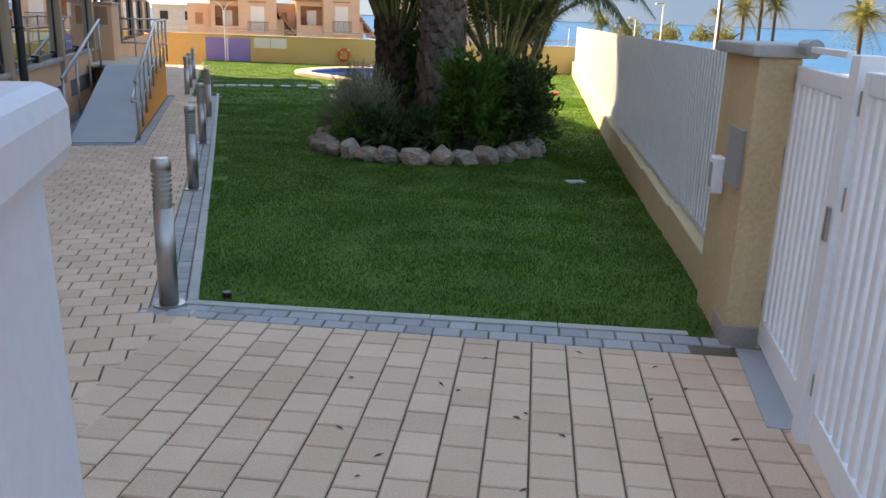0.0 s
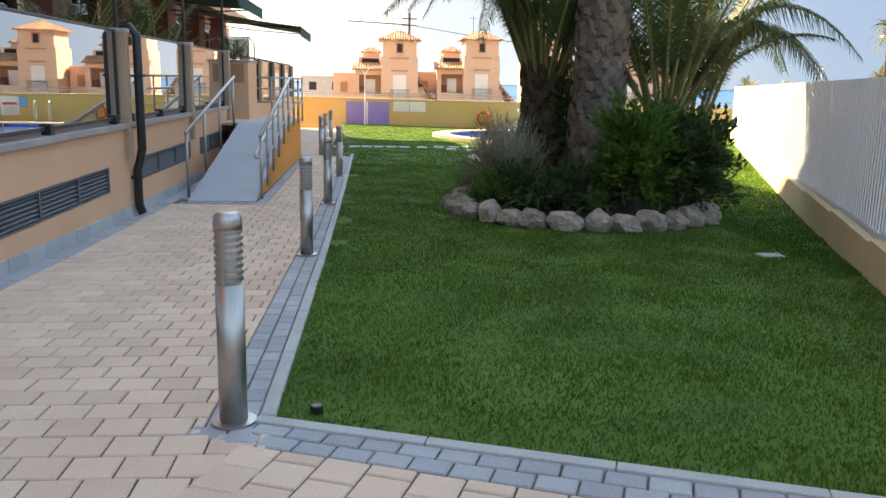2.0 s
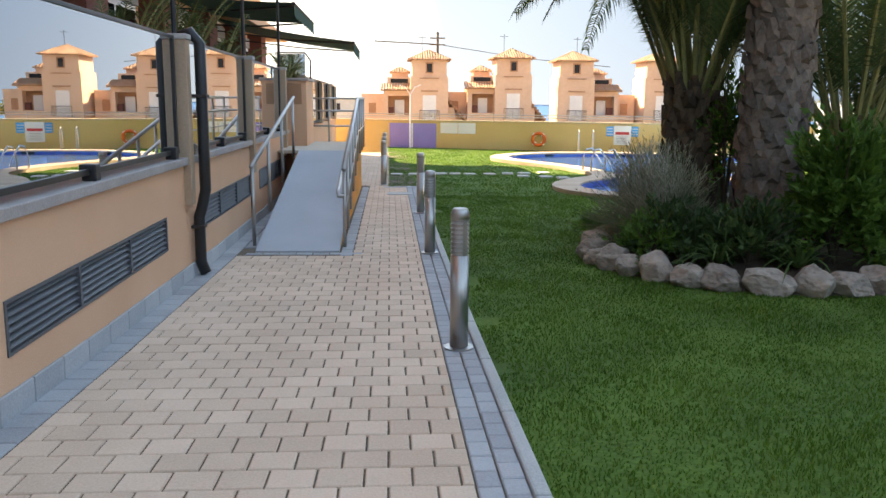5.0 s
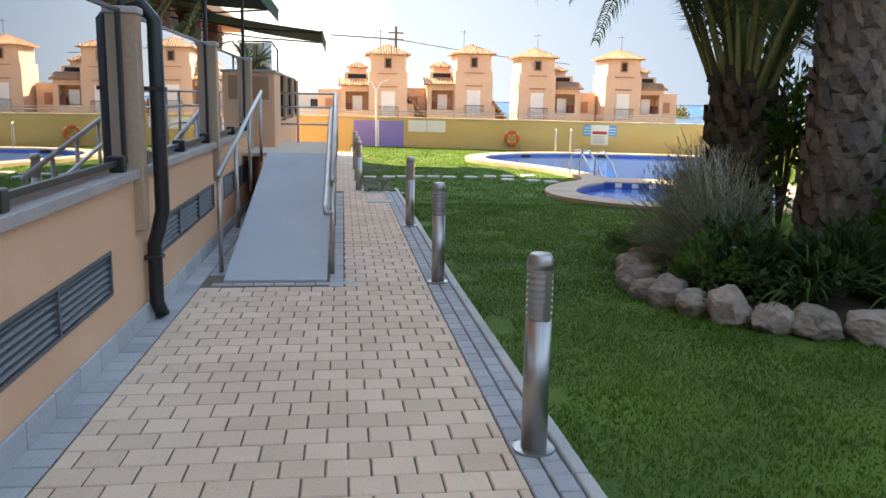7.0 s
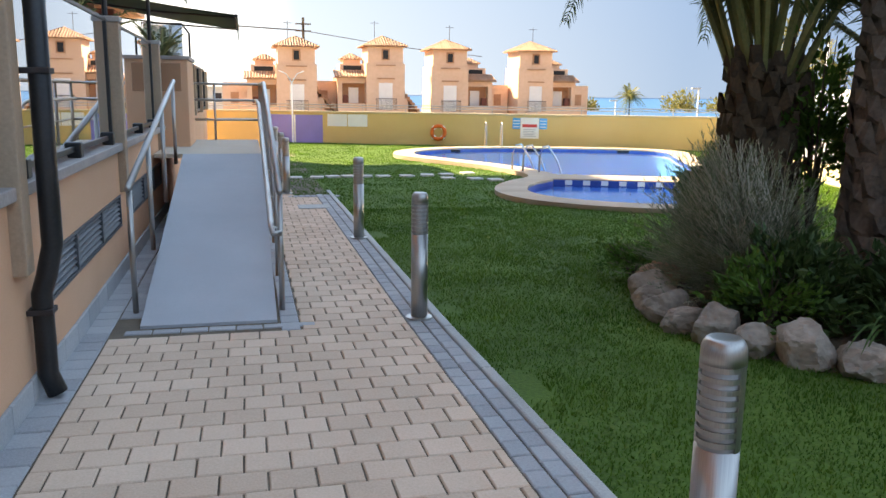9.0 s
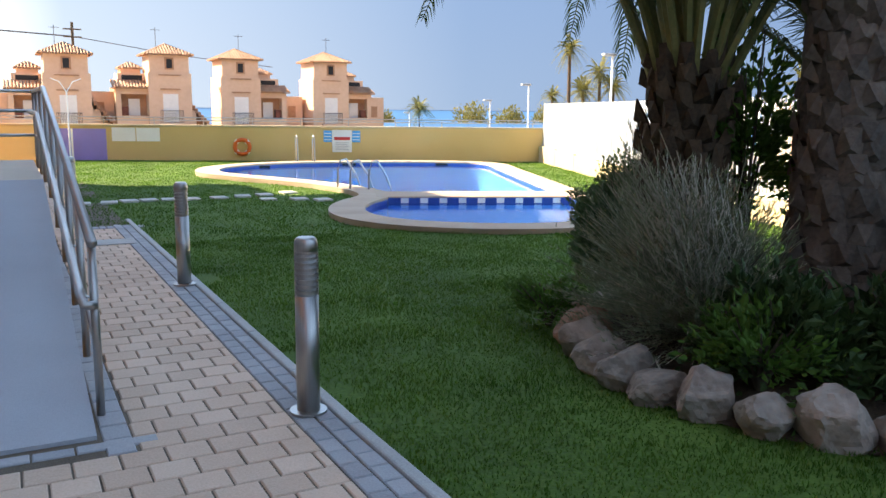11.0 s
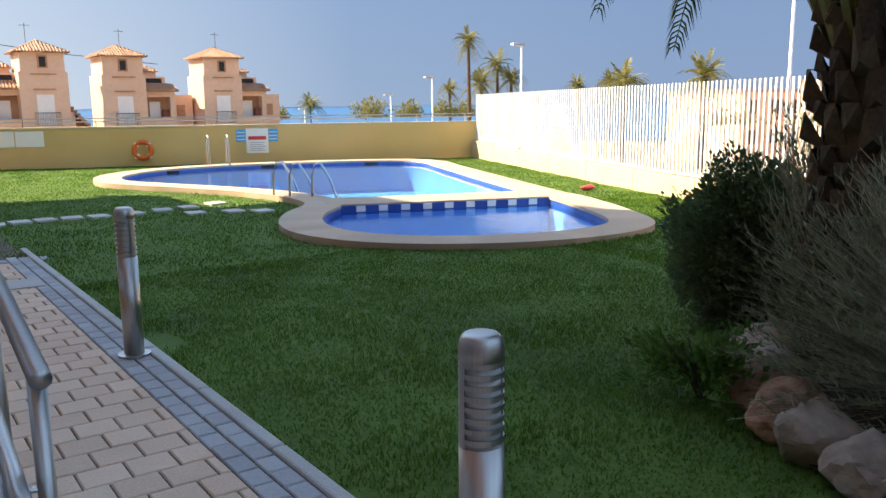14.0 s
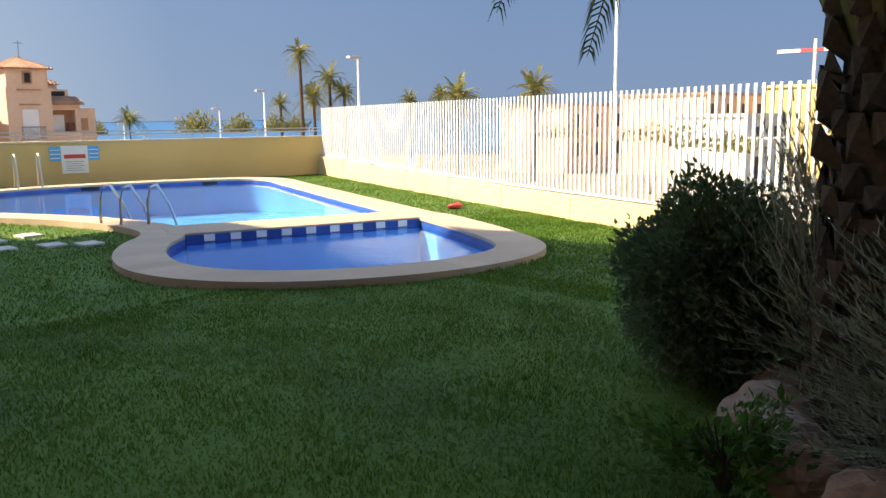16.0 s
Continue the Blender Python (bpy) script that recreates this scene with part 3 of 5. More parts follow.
def bollard():
    b = thing("bollard_light", "brushed steel bollard light with slotted head", "bollard", "bollards along the path")
    R = 0.062
    part("base_plate", lathe([(0.10, 0.0), (0.10, 0.012), (0.07, 0.016)], 24), M_STEEL, b)
    part("tube", lathe([(R, 0.0), (R, 0.640)], 32), M_STEEL, b, "", True)
    part("lamp_core", lathe([(R * 0.86, 0.62), (R * 0.86, 0.90)], 20), M_OPAL, b, "frosted grey lamp tube", True)
    for a in (-14, 166):
        part("slot_strip", slotted_ring(R + 0.0006, 0.640, 0.880, 0.005, ((a, a + 28),), bmesh.new()), M_STEEL, b)
    for i in range(8):
        z = 0.655 + i * 0.030
        part("louvre", slotted_ring(R, z, z + 0.015, 0.005, ((0, 360),), bmesh.new()), M_STEEL, b)
    dome = [(R, 0.880), (R, 0.905)] + [(R * (0.62 + 0.38 * math.cos(k * math.pi / 12)), 0.905 + 0.046 * math.sin(k * math.pi / 12)) for k in range(1, 7)] + [(0.003, 0.953)]
    part("cap", lathe(dome, 32), M_STEEL, b, "domed cap", True)
    return b


first = bollard()
SPOTS = [(-0.48, 5.44), (-0.49, 9.80), (-0.492, 13.79), (-0.465, 17.42), (-1.08, 22.1), (-1.08, 24.0), (-1.08, 26.9)]
first.matrix_basis = pose(SPOTS[0][0], SPOTS[0][1], gz(SPOTS[0][1]) + 0.002, 0, 0, 250)
for (x, y), turn in zip(SPOTS[1:], (300, 172, 290, 250, 260, 240)):
    copy_thing(first, pose(x, y, gz(y) + 0.002, 0, 0, turn))

# ---- ramp with rails ----
ramp = thing("ramp", "grey concrete access ramp with orange rendered side", "ramp", kind="structure")


def long_strip(x0, x1, prof, below, bm=None):
    bm = bm or bmesh.new()
    rows = [[bm.verts.new(c) for c in ((x0, y, z), (x1, y, z), (x1, y, below if below is not None else z - 0.05), (x0, y, below if below is not None else z - 0.05))] for y, z in prof]
    for a, b in zip(rows, rows[1:]):
        for i in range(4):
            bm.faces.new((a[i], a[(i + 1) % 4], b[(i + 1) % 4], b[i]))
    bm.faces.new(rows[0][::-1])
    bm.faces.new(rows[-1])
    return bm


part("deck", long_strip(-2.50, -1.54, [(13.9, gz(13.9) + 0.012), (18.7, 0.648)], None), M_RAMP, ramp)
part("landing", long_strip(-2.85, -1.54, [(18.704, 0.648), (21.8, 0.655)], None), M_LAND2, ramp, "cream tiled landing")
part("side_wall", long_strip(-2.48, -1.545, [(13.95, gz(13.95) - 0.04), (18.7, 0.593), (21.78, 0.60)], -1.0), M_ORANGE, ramp)


def deck_z(y):
    return float(np.interp(y, [13.9, 18.7, 21.8], [gz(13.9), 0.648, 0.655]))


def handrail(x, y_posts, y_end, label, low=True):
    h = thing("handrail", label, "handrail", "ramp handrails")
    for y in y_posts:
        part("post", tube([(x, y, deck_z(y) - 0.1), (x, y, deck_z(y) + 0.865)], 0.0225, 10), M_STEEL, h, "", True)
        if low:
            part("bracket", tube([(x, y, deck_z(y) + 0.58), (x - 0.035, y, deck_z(y) + 0.585), (x - 0.07, y, deck_z(y) + 0.615)], 0.008, 6), M_STEEL, h)
    y0 = y_posts[0]
    part("top_rail", tube([(x, y0 - 0.06, deck_z(y0) + 0.87), (x, 18.7, 1.53), (x, y_end, 1.54)], 0.027, 12), M_STEEL, h, "", True)
    if low:
        part("low_rail", tube([(x, y0 - 0.1, deck_z(y0) + 0.56), (x - 0.06, y0 - 0.12, deck_z(y0) + 0.565), (x - 0.07, y0 - 0.06, deck_z(y0) + 0.61), (x - 0.07, y0, deck_z(y0) + 0.63), (x - 0.07, 18.7, 1.28), (x - 0.07, y_end, 1.29)], 0.024, 10), M_STEEL, h, "", True)
        part("low_rail", tube([(x, y0, deck_z(y0) + 0.32), (x, 18.7, 0.97), (x, y_end, 0.98)], 0.014, 8), M_STEEL, h, "", True)
    return h


handrail(-1.49, (14.22, 15.0, 15.8, 16.65, 17.5, 18.4, 19.5, 20.6, 21.7), 21.7, "steel tube handrail beside the path")
handrail(-2.58, (14.34, 15.7, 17.1, 18.6), 18.75, "steel tube handrail beside the orange wall", False)
cross = thing("handrail", "steel railing across the ramp landing", "handrail", "ramp handrails")
for z in (1.54, 1.29, 0.98):
    part("bar", tube([(-2.85, 21.72, z), (-1.49, 21.72, z)], 0.02, 8), M_STEEL, cross, "", True)
part("post", tube([(-2.2, 21.72, 0.62), (-2.2, 21.72, 1.54)], 0.018, 8), M_STEEL, cross, "", True)

# ---- terrace wall with glass ----
W = -2.87
wall_w = thing("wall_west", "orange stucco terrace base wall with louvred vents", "wall", kind="structure")
VENTS = [(4.5, 7.4), (8.57, 11.6), (12.85, 15.9), (16.7, 19.7)]
VZ0, VZ1 = 0.19, 0.48
part("wall", bx(W - 0.3, W, -12, 34, -1, VZ0), M_STUCCO, wall_w)
part("wall", bx(W - 0.3, W, -12, 34, VZ1, 0.88), M_STUCCO, wall_w)
edges = [-12] + [v for a in VENTS for v in a] + [34]
for a, b in zip(edges[::2], edges[1::2]):
    part("wall", bx(W - 0.3, W, a, b, VZ0, VZ1), M_STUCCO, wall_w)
part("coping", bx(W - 0.34, W + 0.05, -12, 20.1, 0.88, 0.95, 0.008), M_SLAB, wall_w, "grey stone coping slab")
for y0, y1 in VENTS:
    v = thing("vent_grille", "dark grey metal louvre vent in the wall", "vent", "wall vents")
    # Near-black sheet that paints the shade behind the slats.
    part("vent_shade", bx(W - 0.28, W - 0.25, y0, y1, VZ0, VZ1), M_DARK, v)
    for a, b, c, d in ((y0, y1, VZ0, VZ0 + 0.02), (y0, y1, VZ1 - 0.02, VZ1), (y0, y0 + 0.025, VZ0 + 0.02, VZ1 - 0.02), (y1 - 0.025, y1, VZ0 + 0.02, VZ1 - 0.02), (y0 * 0.667 + y1 * 0.333 - 0.015, y0 * 0.667 + y1 * 0.333 + 0.015, VZ0 + 0.02, VZ1 - 0.02), (y0 * 0.333 + y1 * 0.667 - 0.015, y0 * 0.333 + y1 * 0.667 + 0.015, VZ0 + 0.02, VZ1 - 0.02)):
        part("frame", bx(W - 0.06, W + 0.008, a, b, c, d), M_VENT, v)
    for i in range(6):
        z = VZ0 + 0.03 + i * 0.042
        bm = bmesh.new()
        q = [bm.verts.new(c) for c in ((W - 0.001, y0 + 0.025, z), (W - 0.001, y1 - 0.025, z), (W - 0.05, y1 - 0.025, z + 0.036), (W - 0.05, y0 + 0.025, z + 0.036))]
        r = [bm.verts.new(c.co + Vector((0, 0, 0.005))) for c in q]
        bm.faces.new(q[::-1]), bm.faces.new(r)
        for i2 in range(4):
            bm.faces.new((q[i2], q[(i2 + 1) % 4], r[(i2 + 1) % 4], r[i2]))
        part("slat", bm, M_VENT, v)
POSTS = [-1.0, 3.2, 7.6, 12.35, 16.0, 19.6]
for y in POSTS:
    p = thing("terrace_post", "tan metal balustrade post with pale cap", "post", "terrace posts")
    part("shaft", bx(W - 0.08, W + 0.07, y - 0.075, y + 0.075, 0.50 if y > 12 else 0.95, 2.02, 0.008), M_POST, p)
    part("cap", bx(W - 0.095, W + 0.085, y - 0.09, y + 0.09, 2.02, 2.07, 0.01), M_KERB, p)
    part("pole", tube([(W - 0.05, y + 0.02, 2.06), (W - 0.05, y + 0.02, 4.4)], 0.025, 8), M_BLACK, p, "thin black awning pole")
for y0, y1 in zip(POSTS, POSTS[1:]):
    g = thing("glass_balustrade", "reflective tinted glass balustrade panel in dark frame", "balustrade", "terrace glass panels")
    part("pane", bx(W - 0.045, W - 0.035, y0 + 0.12, y1 - 0.12, 1.02, 2.02), M_GLASS, g)
    part("bottom_rail", bx(W - 0.06, W - 0.02, y0 + 0.1, y1 - 0.1, 0.99, 1.03, 0.004), M_BLACK, g)
    part("top_rail", bx(W - 0.055, W - 0.025, y0 + 0.1, y1 - 0.1, 2.02, 2.05, 0.004), M_BLACK, g)
    part("stile", bx(W - 0.06, W - 0.02, y1 - 0.17, y1 - 0.12, 1.03, 2.02, 0.004), M_BLACK, g)
    for yy in (y0 + 0.35, (y0 + y1) / 2, y1 - 0.35):
        part("clamp", bx(W - 0.075, W + 0.02, yy - 0.05, yy + 0.05, 0.95, 1.06, 0.01), M_BLACK, g, "black clamp")
for y in (12.52,):
    p = thing("downpipe", "black downpipe with a bend at its foot", "downpipe")
    part("pipe", tube([(W - 0.05, y, 2.06), (W + 0.06, y, 2.1), (W + 0.14, y, 2.0), (W + 0.14, y, 0.62), (W + 0.10, y, 0.45), (W + 0.07, y, 0.36), (W + 0.07, y, -0.08), (W + 0.11, y, gz(y) + 0.02)], 0.054, 14), M_BLACK, p, "", True)
    for z in (0.25, 1.5):
        part("bracket", bx(W - 0.0, W + 0.2 if z > 1 else W + 0.13, y - 0.062, y + 0.062, z, z + 0.03, 0.004), M_IRON, p)

# stepped blocks and glass beyond the ramp
blk = thing("planter_block", "tan rendered block at the top of the ramp", "block", kind="structure")
part("body", bx(W - 0.35, -2.49, 20.1, 21.4, 0.5, 1.85, 0.012), M_STUCCO, blk)
part("cap", bx(W - 0.38, -2.46, 20.07, 21.43, 1.85, 1.9, 0.008), M_SLAB, blk)
part("recess_panel", bx(W + 0.03, -2.58, 20.085, 20.1, 1.42, 1.80, 0.006), M_HOUSED, blk, "brown panel on the end face")
screen = thing("glass_screen", "pale glass screen with a black rail on the block", "screen")
part("pane", bx(-3.18, -2.62, 21.30, 21.31, 1.93, 2.40), M_GLASS, screen)
part("rail", tube([(-3.2, 21.305, 1.9), (-3.2, 21.305, 2.42), (-2.62, 21.305, 2.42), (-2.52, 21.305, 2.28), (-2.52, 21.305, 1.9)], 0.016, 8), M_BLACK, screen, "black bent rail", True)
for i in range(4):
    y0 = 21.9 + i * 3.0
    g = thing("glass_balustrade", "tinted glass panel in a black frame", "balustrade", "far terrace panels")
    part("pane", bx(W - 0.045, W - 0.035, y0 + 0.1, y0 + 2.7, 0.98, 2.0), M_GLASS, g)
    for a, b, c, d in ((y0, y0 + 2.8, 0.92, 0.98), (y0, y0 + 2.8, 2.0, 2.05), (y0, y0 + 0.06, 0.98, 2.0), (y0 + 2.74, y0 + 2.8, 0.98, 2.0)):
        part("frame", bx(W - 0.07, W - 0.01, a, b, c, d, 0.004), M_BLACK, g)
    p = thing("terrace_post", "tan metal balustrade post with pale cap", "post", "terrace posts")
    part("shaft", bx(W - 0.13, W + 0.06, y0 + 2.8, y0 + 3.0, 0.88, 2.0, 0.008), M_POST, p)

# ---- apartment building behind the terrace ----
house = thing("apartment_building", "orange rendered apartment block with brick piers", "building", kind="structure")
FX = -5.3
part("terrace_floor", bx(FX, W - 0.3, -12, 34, 0.6, 0.86), M_SLAB, house)
part("wall", bx(FX - 10, FX - 0.2, 0.5, 35, -1, 14.0), M_STUCCO, house)
for i, z in enumerate((3.55, 6.4, 9.3, 12.2)):
    part("floor_slab", bx(FX - 0.2, FX + (1.0 if i else 0.7), 0.5, 35, z, z + 0.25), M_STUCCO, house)
for i, y in enumerate(np.arange(0.7, 34.5, 3.9)):
    part("brick_pier", bx(FX - 0.2, FX + 0.25, y, y + 0.9, 0.86, 3.55, 0.01), M_BRICK, house)
    w = part("window", bx(FX - 0.199, FX - 0.12, y + 1.2, y + 3.5, 0.9, 3.1, 0.01), M_WHITE, house, "white framed sliding window")
    part("pane", bx(FX - 0.118, FX - 0.11, y + 1.28, y + 2.3, 0.98, 3.0), M_CLEAR, w)
    part("pane", bx(FX - 0.118, FX - 0.11, y + 2.4, y + 3.42, 0.98, 3.0), M_CLEAR, w)
    part("shutter_box", bx(FX - 0.199, FX - 0.08, y + 1.15, y + 3.55, 3.11, 3.4, 0.01), M_GREYT, house)
for y in np.arange(0.7, 34, 3.9):
    for z in (6.65, 9.55):
        part("balcony_front", bx(FX + 0.85, FX + 1.0, y + 0.1, y + 3.7, z, z + 1.0, 0.02), M_BRICK if int(y) % 2 else M_STUCCO, house)


def awning(y0, y1, xa, za, xb, zb, label):
    a = thing("awning", label, "awning", "terrace awnings")
    bm = bmesh.new()
    n = 10
    top = [[bm.verts.new((xa + (xb - xa) * i / n, y, za + (zb - za) * i / n - 0.06 * math.sin(math.pi * i / n))) for i in range(n + 1)] for y in (y0, y1)]
    low = [[bm.verts.new(v.co - Vector((0, 0, 0.012))) for v in r] for r in top]
    for i in range(n):
        bm.faces.new((top[0][i], top[0][i + 1], top[1][i + 1], top[1][i]))
        bm.faces.new((low[0][i], low[1][i], low[1][i + 1], low[0][i + 1]))
    part("cloth", bm, M_AWN, a)
    part("front_bar", tube([(xb, y0, zb - 0.02), (xb, y1, zb - 0.02)], 0.035, 8), M_IRON, a)
    bm = bmesh.new()
    for i in range(16):
        ya, yb = y0 + (y1 - y0) * i / 16, y0 + (y1 - y0) * (i + 1) / 16
        bx(xb + 0.01, xb + 0.02, ya, yb, zb - 0.24 - 0.03 * (i % 2), zb - 0.03, 0, bm)
    part("valance", bm, M_AWN, a, "scalloped green valance")
    for y in (y0 + 0.3, y1 - 0.3):
        part("arm", tube([(xa, y, za - 0.3), ((xa + xb) / 2, y + 0.3, (za + zb) / 2 - 0.2), (xb, y, zb - 0.03)], 0.02, 6), M_IRON, a)
    return a


awning(20.6, 24.6, FX, 3.5, -2.75, 3.3, "dark green awning over the terrace")
awning(25.6, 29.5, FX, 3.5, -1.85, 2.95, "dark awning tilted out beyond the terrace")

# ---- swimming pool ----
PZ = -0.20
pool = thing("swimming_pool", "blue tiled pool with children's basin and stone edge", "pool", kind="structure")
step = 2
for i in range(0, n_in, step):
    ring_pts = [(inner[(i + j) % n_in], outer[(i + j) % n_in]) for j in range(step + 1)]
    bm = bmesh.new()
    top, low = [], []
    for j, (a, b) in enumerate(ring_pts):
        s = 0.004 * (1 if j == 0 else -1 if j == step else 0)
        row = []
        for p, z in ((a, PZ - 0.05), (a, PZ), (b, PZ), (b, PZ - 0.14)):
            x, y = uv(p.x, p.y)
            row.append(bm.verts.new((x, y, z)))
        top.append(row)
    for r, s2 in zip(top, top[1:]):
        for q in range(3):
            bm.faces.new((r[q], r[q + 1], s2[q + 1], s2[q]))
    part("coping_stone", bm, M_COPING, pool)
for z0, z1, mat, lab in ((PZ - 0.045, PZ - 0.19, M_POOLT, "dark blue waterline mosaic"), (PZ - 0.19, PZ - 0.85, M_POOLF, "light blue mosaic side wall")):
    bm = bmesh.new()
    va = [[bm.verts.new((*uv(p.x, p.y), z)) for z in (z0, z1)] for p in inner]
    for i in range(n_in):
        bm.faces.new((va[i][0], va[(i + 1) % n_in][0], va[(i + 1) % n_in][1], va[i][1]))
    part("basin_wall", bm, mat, pool, lab)
bm = bmesh.new()
bm.faces.new([bm.verts.new((*uv(p.x, p.y), PZ - 0.84)) for p in inner])
part("basin_floor", bm, M_POOLF, pool, "light blue mosaic floor")
part("divider", bx(-5.75, -2.05, -11.74, -10.78, -1.4, PZ + 0.004, 0.01, None, M_UV), M_COPING, pool, "stone divider between the basins")
part("divider_tiles", bx(-5.55, -2.16, -11.765, -11.74, PZ - 0.16, PZ - 0.02, 0, None, M_UV), M_POOLT, pool, "dark blue tile band")
part("divider_wall", bx(-5.55, -2.16, -11.765, -11.74, -1.4, PZ - 0.162, 0, None, M_UV), M_POOLF, pool, "light blue mosaic below the water")
for i in range(9):
    u = -5.32 + i * 0.352
    part("white_tile", bx(u, u + 0.14, -11.775, -11.765, PZ - 0.115, PZ - 0.024, 0, None, M_UV), M_WHITEP, pool)
cutk = [p for p in inner if p.y < -11.70]
cutm = [p for p in inner if p.y > -10.85]
for pts, z, mat in ((cutm, PZ - 0.10, M_WATER), (cutk, PZ - 0.125, M_SHALLOW)):
    bm = bmesh.new()
    bm.faces.new([bm.verts.new((*uv(p.x, p.y), z)) for p in pts])
    w = part("water_surface", bm, mat, pool, "clear rippled blue water")
    w.visible_shadow = False
for u, v in ((-3.4, -1.78), (-6.2, -1.90), (-8.62, -2.98)):
    part("skimmer", bx(u - 0.2, u + 0.2, v - 0.03, v + 0.012, PZ - 0.11, PZ - 0.05, 0, None, M_UV), M_DARK, pool, "dark skimmer slot")


def ladder(u, v, turn, label):
    l = thing("pool_ladder", label, "pool ladder", "pool ladders")
    m = M_UV @ pose(u, v, PZ, 0, 0, turn)
    for s in (-0.25, 0.25):
        pts = [m @ Vector((s, 0.32 - 0.0 * k, 0)) for k in range(1)] + [m @ Vector((s, 0.32 - 0.17 + 0.17 * math.cos(a), 0.62 + 0.14 * math.sin(a))) for a in np.linspace(0, math.pi * 0.9, 7)] + [m @ Vector((s, -0.05, 0.2)), m @ Vector((s, -0.12, -0.9))]
        part("rail", tube(pts, 0.022, 8), M_STEEL, l, "", True)
    for z in (-0.25, -0.5, -0.75):
        part("tread", bx(-0.25, 0.25, -0.16, -0.06, z, z + 0.03, 0.004, None, m), M_STEEL, l)
    return l


ladder(-7.46, -2.0, 12, "steel pool ladder with tall hoops at the far edge")
entry = thing("pool_handrails", "pair of curved steel rails down into the pool", "pool rail")
for u, v in ((-6.27, -9.62), (-6.02, -9.95), (-5.66, -10.1)):
    m = M_UV @ pose(u, v, PZ, 0, 0, -35)
    part("rail", tube([m @ Vector((0, -0.35, 0)), m @ Vector((0, -0.33, 0.36)), m @ Vector((0, -0.24, 0.53)), m @ Vector((0, -0.04, 0.55)), m @ Vector((0, 0.3, 0.22)), m @ Vector((0, 0.62, -0.3)), m @ Vector((0, 0.66, -0.7))], 0.022, 8), M_STEEL, entry, "", True)

# stepping stones across the lawn
slab = put("stepping_stone", bx(-0.14, 0.14, -0.15, 0.15, -0.03, 0.012, 0.01), M_STONE)
STONES = ((-0.78, 24.8), (-0.34, 24.85), (0.0, 24.97), (0.33, 25.0), (0.68, 24.96), (1.05, 24.91), (1.55, 24.93), (2.02, 25.06), (2.46, 25.17), (3.0, 25.39), (2.3, 24.35), (2.84, 24.19), (3.2, 23.92))
for x, y in STONES:
    o = tagged(new("stepping_stone", slab), "pale flat stepping stone in the lawn", "stepping stone", "stepping stones")
    o.matrix_basis = pose(x, y, gz(y) + 0.012, 0, 0, rng.uniform(-9, 9))
spr = thing("sprinkler_box", "small black sprinkler box in the lawn corner", "sprinkler")
part("box", lathe([(0.03, 0.0), (0.03, 0.032), (0.024, 0.036)], 14, None, (-0.12, 5.56, -0.01)), M_BLACK, spr)
drain = thing("drain_cover", "small metal drain cover in the lawn", "drain cover")
part("lid", bx(4.1, 4.34, 9.75, 9.93, gz(9.9) - 0.02, gz(9.9) + 0.012, 0.004), M_KERB, drain)
pole = thing("garden_lamp", "thin pale lamp post with two curved arms", "lamp post")
x, y = uv(-14.6, -0.35)
part("pole", tube([(x, y, -0.35), (x, y, 1.75)], 0.025, 8), M_WHITE, pole)
for s in (-1, 1):
    part("arm", tube([(x, y, 1.75), (x + s * 0.18, y, 2.05), (x + s * 0.42, y, 2.15)], 0.018, 6), M_WHITE, pole)

# ---- planted bed ----
BC, BR = (3.05, 13.2), (1.8, 1.85)
bm = bmesh.new()
rows = []
for j in range(7):
    r = j / 6
    rows.append([bm.verts.new((BC[0] + BR[0] * r * math.cos(a * math.tau / 36), BC[1] + BR[1] * r * math.sin(a * math.tau / 36), gz(BC[1] + BR[1] * r * math.sin(a * math.tau / 36)) + 0.16 * (1 - r ** 3) + 0.03 * noise.noise((r * 9, a * 1.3, 1)))) for a in range(36)])
for a in range(6):
    for i in range(36):
        bm.faces.new((rows[a + 1][i], rows[a + 1][(i + 1) % 36], rows[a][(i + 1) % 36], rows[a][i])) if a else None
bm.faces.new(rows[1])
solid("bed_soil", bm, M_SOIL, "dark soil mound of the planted bed", "soil", "structure", smooth=True)


def rock(x, y, sx, sy, sz, turn, mat, label):
    """A boulder: a rough ball trimmed by a dozen planes, with broken ridges."""
    bm = bmesh.new()
    bmesh.ops.create_icosphere(bm, subdivisions=4, radius=1)
    s = rng.uniform(0, 90)
    cuts = [(Vector((rng.gauss(0, 1), rng.gauss(0, 1), rng.gauss(0.2, 0.8))).normalized(), rng.uniform(0.66, 0.9)) for _ in range(13)]
    for v in bm.verts:
        p = v.co * (1 + 0.22 * noise.noise(v.co * 1.2 + Vector((s, 0, 0))))
        for n, d in cuts:
            h = p.dot(n) - d
            if h > 0:
                p -= n * h * 0.9
        p *= 1 + 0.07 * noise.noise(p * 4 + Vector((0, s, 0))) + 0.05 * noise.noise(p * 9 + Vector((0, s, 0)))
        v.co = Vector((p.x * sx * 1.25, p.y * sy * 1.25, p.z * sz * 1.25))
    o = solid("rock", bm, mat, label, "rock", "", "rocks round the bed")
    o.matrix_basis = pose(x, y, gz(y) + sz * 0.55, rng.uniform(-12, 12), rng.uniform(-12, 12), turn + rng.uniform(-15, 15))
    return o


